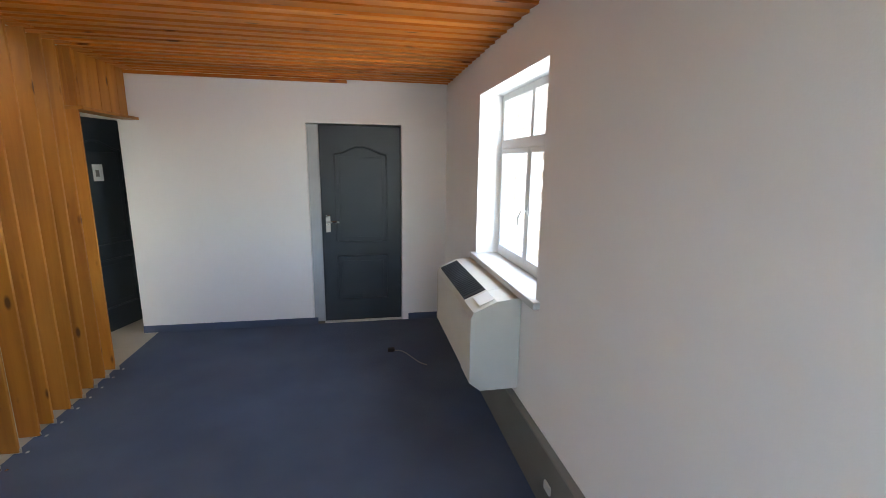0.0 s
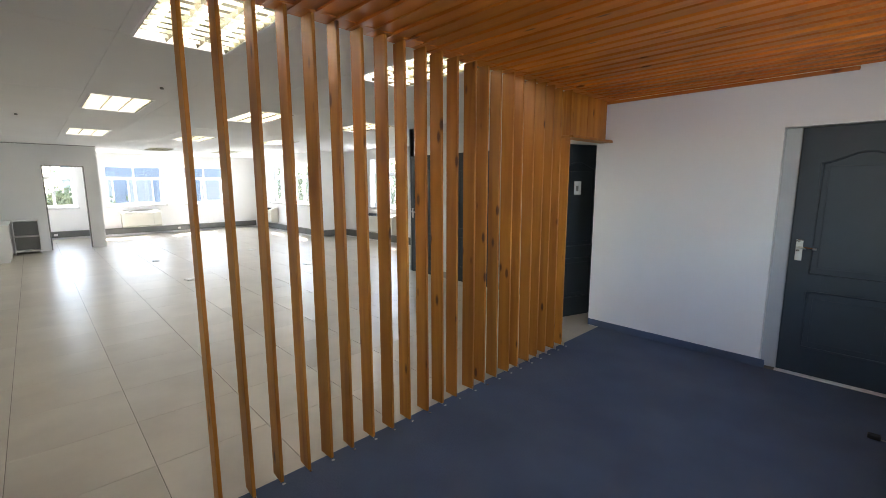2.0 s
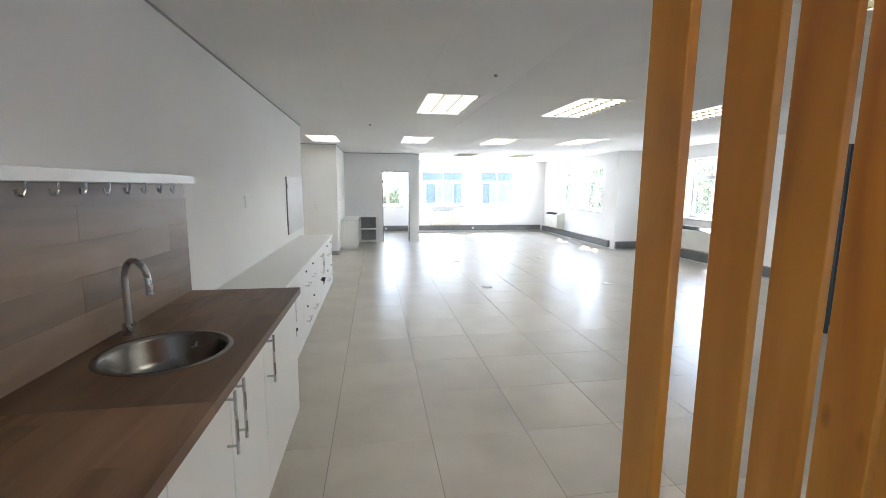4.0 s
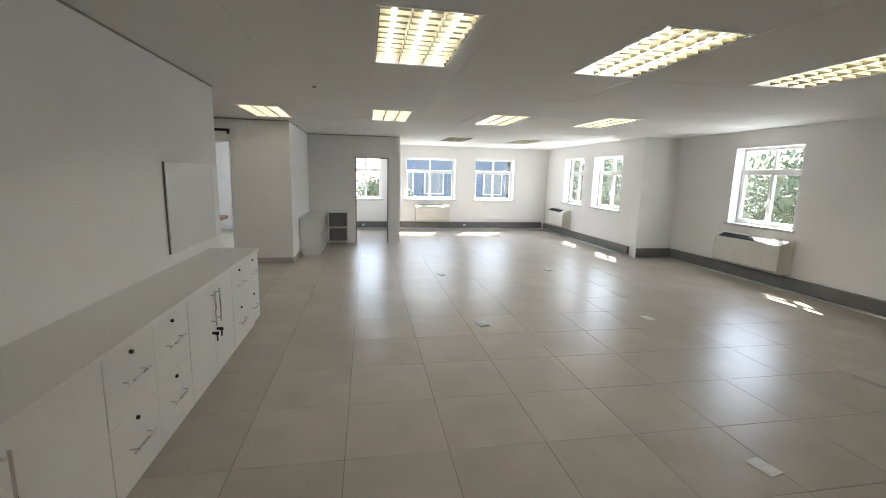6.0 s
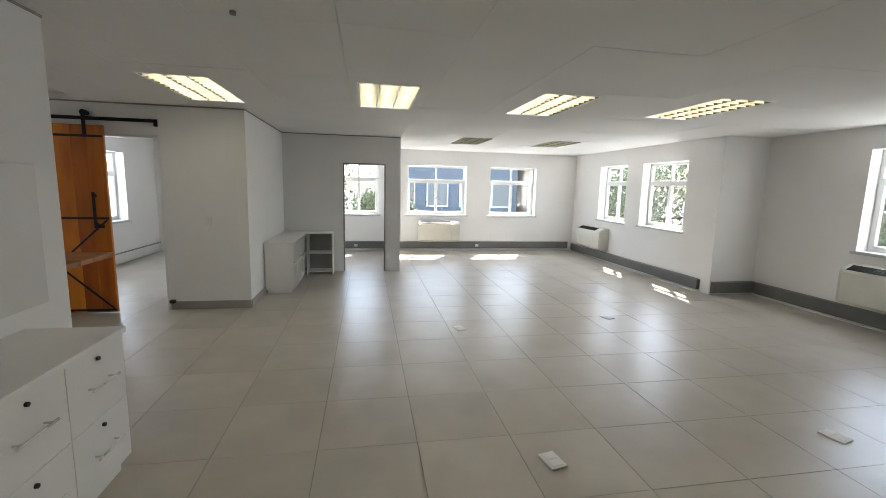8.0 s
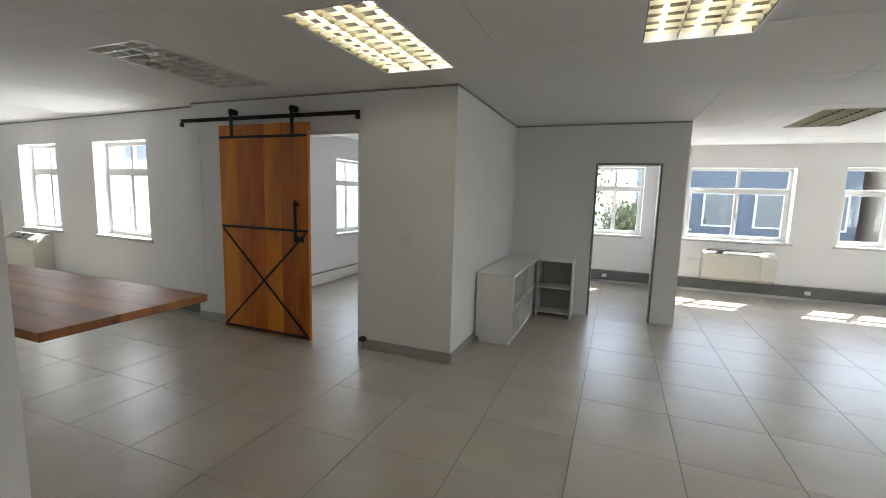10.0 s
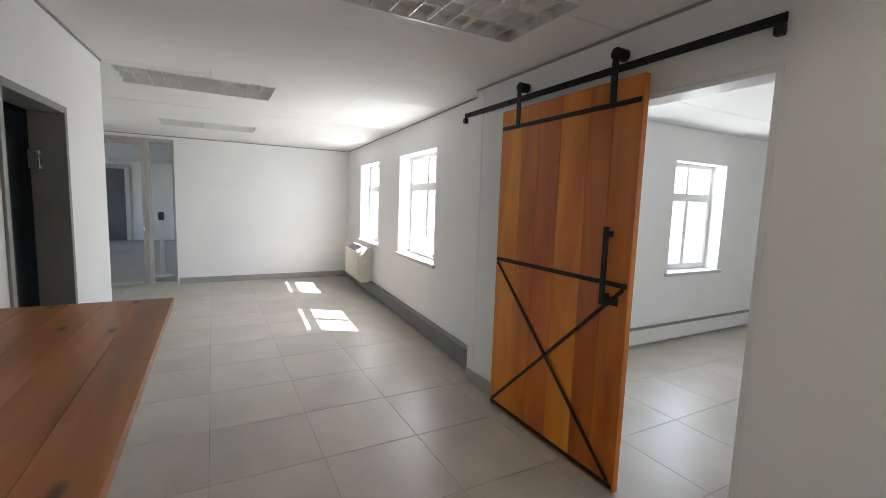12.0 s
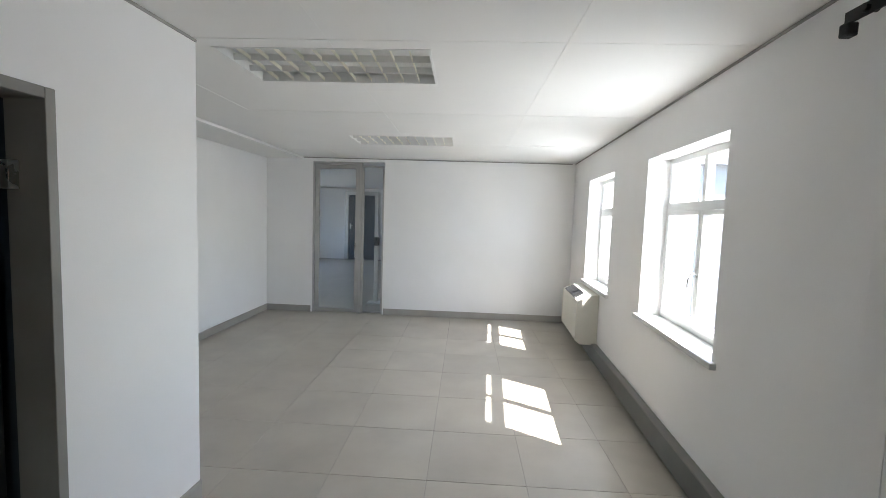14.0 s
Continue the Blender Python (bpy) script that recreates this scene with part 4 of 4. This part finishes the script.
for x in (-0.035, 0.035):
    part("flap", one(x - 0.026, x + 0.026, -0.036, 0.036, 0.0122, 0.015, bevel=0.001), PAPER, fbx)
for x, y in ((-7.70, 4.34), (-10.16, 2.265), (-10.39, 4.255), (-5.17, 3.30)):
    copy_thing(fbx, pose(x, y, 0, 0, 0, 12))
cb2 = thing("loose_cable", pose(0.235, 4.14, 0.006), "loose black cable end lying on the carpet", "cable")
part("plug", one(-0.05, 0.01, -0.02, 0.02, 0.001, 0.03, bevel=0.006), BLACK, cb2)
part("lead", tube(bmesh.new(), [(0.01 + 0.03 * i, 0.05 * math.sin(i * 0.7) - 0.035 * i, 0.006) for i in range(9)], 0.004, 6), SHADE, cb2)
for y in (1.98, 2.18):
    so = thing("trunking_socket", pose(XE - 0.039, y, 0.19), "small white socket on the grey trunking", "socket")
    part("face", one(-0.012, -0.001, -0.03, 0.03, -0.02, 0.02, bevel=0.002), PLASTIC, so)
for x, y in ((-16.125, 4.0), (-16.125, 0.95)):
    so = thing("trunking_socket", pose(x, y, 0.14), "small white socket on the grey trunking", "socket")
    part("face", one(0.001, 0.012, -0.04, 0.04, -0.03, 0.03, bevel=0.002), PLASTIC, so)

for x, y in ((-8.05, 0.53), (-4.92, 1.60)):
    hk = thing("ceiling_sensor", pose(x, y, H), "tiny dark sensor button on the ceiling boards", "sensor")
    part("button", rod(bmesh.new(), (0, 0, -0.018), (0, 0, -0.0005), 0.016, 14), GREYFRAME, hk)
ss = thing("dispenser_stand", pose(-8.45, -9.75, 0), "white upright stand with a black dispenser head in the hall", "stand")
part("post", one(-0.035, 0.035, -0.025, 0.025, 0.02, 1.05, bevel=0.006), PLASTIC, ss)
part("foot", one(-0.14, 0.14, -0.12, 0.12, 0.001, 0.0195, bevel=0.005), PLASTIC, ss)
part("head", one(-0.045, 0.045, -0.05, 0.05, 1.051, 1.20, bevel=0.015), BLACK, ss)

# ---- outside ----
solid("ground", one(-400, 400, -400, 400, -3.9, -3.5), PAVING, "grey paved yard outside the building", "ground", "structure")


def house(name, x0, x1, y0, y1, z1, mat, face, cols, rows, label):
    """A block with a flat roof and rows of windows on one face ('E', 'S' or 'W')."""
    t = thing(name, pose(x0, y0, -3.5), label, "building")
    w, d, h = x1 - x0, y1 - y0, z1 + 3.5
    part("wall", one(0, w, 0, d, 0, h), mat, t)
    part("roof", one(-0.3, w + 0.3, -0.3, d + 0.3, h + 0.001, h + 0.25), ROOF, t)
    span = d if face in "EW" else w
    for i in range(cols):
        for j in range(rows):
            c, z = span * (i + 0.5) / cols, 1.2 + 2.9 * j
            if face == "E":
                a, g = (w + 0.001, w + 0.06, c - 0.55, c + 0.55, z, z + 1.3), (w + 0.061, w + 0.07, c - 0.48, c + 0.48, z + 0.07, z + 1.23)
            elif face == "W":
                a, g = (-0.06, -0.001, c - 0.55, c + 0.55, z, z + 1.3), (-0.07, -0.061, c - 0.48, c + 0.48, z + 0.07, z + 1.23)
            else:
                a, g = (c - 0.55, c + 0.55, -0.06, -0.001, z, z + 1.3), (c - 0.48, c + 0.48, -0.07, -0.061, z + 0.07, z + 1.23)
            wd = part("window", one(*a), WINFRAME, t)
            part("pane", one(*g), GREYFRAME, wd)


house("neighbour_building", -40, -27, 2.2, 8.9, 4.2, BLUEWALL, "E", 4, 2, "slate-blue plastered building across the yard")
house("neighbour_building", -39, -26.5, 9.3, 13.0, 3.4, BRICK, "E", 2, 2, "pale orange brick building across the yard")
house("neighbour_building", -26, -15.5, -19, -12.5, 3.0, PALEWALL, "E", 3, 2, "pale grey plastered building with windows beyond the yard")
bw = thing("brick_wing", pose(1.10, 3.95, -3.5), "orange brick side wing beside the nook window", "building")
part("core", one(0.0, 3.0, 0.012, 0.3, 0, 7.0), MORTAR, bw)
bk = mesh_of("brick", one(-0.11, 0.11, 0.0, 0.10, -0.035, 0.035, bevel=0.003), BRICK)
for j in range(22):
    for i in range(7):
        b = new("brick", bk)
        b.parent = bw
        b.location = (0.115 + 0.23 * i + (0.115 if j % 2 else 0), 0.0, 4.15 + 0.081 * j)


def tree(x, y, h, r, seed, label):
    rnd = random.Random(seed)
    t = thing("tree", pose(x, y, -3.5), label, "tree", "trees outside")
    tr = bmesh.new()
    bmesh.ops.create_cone(tr, segments=10, radius1=0.22, radius2=0.10, depth=h * 0.6, matrix=Matrix.Translation((0, 0, h * 0.3)))
    tips = []
    for i in range(14):
        a, e, ln = rnd.uniform(0, math.tau), rnd.uniform(0.1, 1.2), rnd.uniform(0.5, 1.0) * r
        s = Vector((0, 0, h * rnd.uniform(0.38, 0.6)))
        tip = s + Vector((math.cos(a) * math.cos(e), math.sin(a) * math.cos(e), math.sin(e))) * ln
        mid = (s + tip) / 2 + Vector((0, 0, 0.12 * r))
        tube(tr, [s, mid, tip], 0.035, 6)
        tips += [mid, tip]
    part("trunk", tr, BARK, t)
    verts, faces = [], []
    for i in range(5500):
        c = rnd.choice(tips) + Vector((rnd.gauss(0, 1), rnd.gauss(0, 1), rnd.gauss(0, 0.8))) * r * 0.2
        q = Euler((rnd.uniform(0, 6.3), rnd.uniform(0, 6.3), rnd.uniform(0, 6.3))).to_matrix()
        s = rnd.uniform(0.05, 0.11)
        k = len(verts)
        verts += [c + q @ Vector(p) * s for p in ((-1.2, 0, 0), (0, -0.5, 0.15), (1.2, 0, 0), (0, 0.5, 0.15))]
        faces.append((k, k + 1, k + 2, k + 3))
    me = bpy.data.meshes.new("crown")
    me.from_pydata(verts, [], faces)
    me.materials.append(LEAF)
    cr = new("crown", me)
    cr.parent = t


for i, (x, y, h, r) in enumerate(((-9.6, 14.5, 7.5, 2.9), (-13.5, 13.2, 7.0, 2.6), (-17.6, 12.6, 7.4, 2.8), (-6.2, 15.0, 7.0, 2.6), (-24.5, -1.2, 7.6, 2.6), (-22.0, 1.6, 6.8, 1.5), (-21.5, 11.8, 7.4, 3.0), (-27.0, 14.0, 8.0, 3.2), (-16.5, 16.5, 8.0, 3.0))):
    tree(x, y, h, r, 20 + i, "leafy green tree standing in the yard")

# ---- floor tiles, one by one near the path ----
TX, TY = 0.61, 0.6125
tile = mesh_of("tile", one(-TX / 2 + 0.001, TX / 2 - 0.001, -TY / 2 + 0.0019, TY / 2 - 0.0019, -0.0035, 0.0, bevel=0.0009), TILE)
far_tiles = bmesh.new()
for i in range(-31, 17):
    for j in range(-28, 13):
        cx, cy = -9.85 + TX * (i + 0.5), 0.305 + TY * (j + 0.5)
        if not any(r[0] - 0.2 < cx < r[1] + 0.2 and r[2] - 0.2 < cy < r[3] + 0.2 for r in ROOMS) or (cx > -1.55 and 1.35 < cy):
            continue
        if (-11.6 < cx < -0.3 and -0.2 < cy < 2.9) or (-11.6 < cx < -8.7 and -7.4 < cy <= -0.2) or (-13.8 < cx <= -11.6 and 0 < cy < 2.2):
            t = new("tile", tile)
            t.parent = floor
            t.location = (cx, cy, 0)
        else:
            box(far_tiles, cx - TX / 2 + 0.0017, cx + TX / 2 - 0.0017, cy - TY / 2 + 0.0017, cy + TY / 2 - 0.0017, -0.0035, 0.0)
ft = part("tile_field", far_tiles, TILE, floor, "beige-grey tiles farther off")
tagged(ft, kind="stuff")
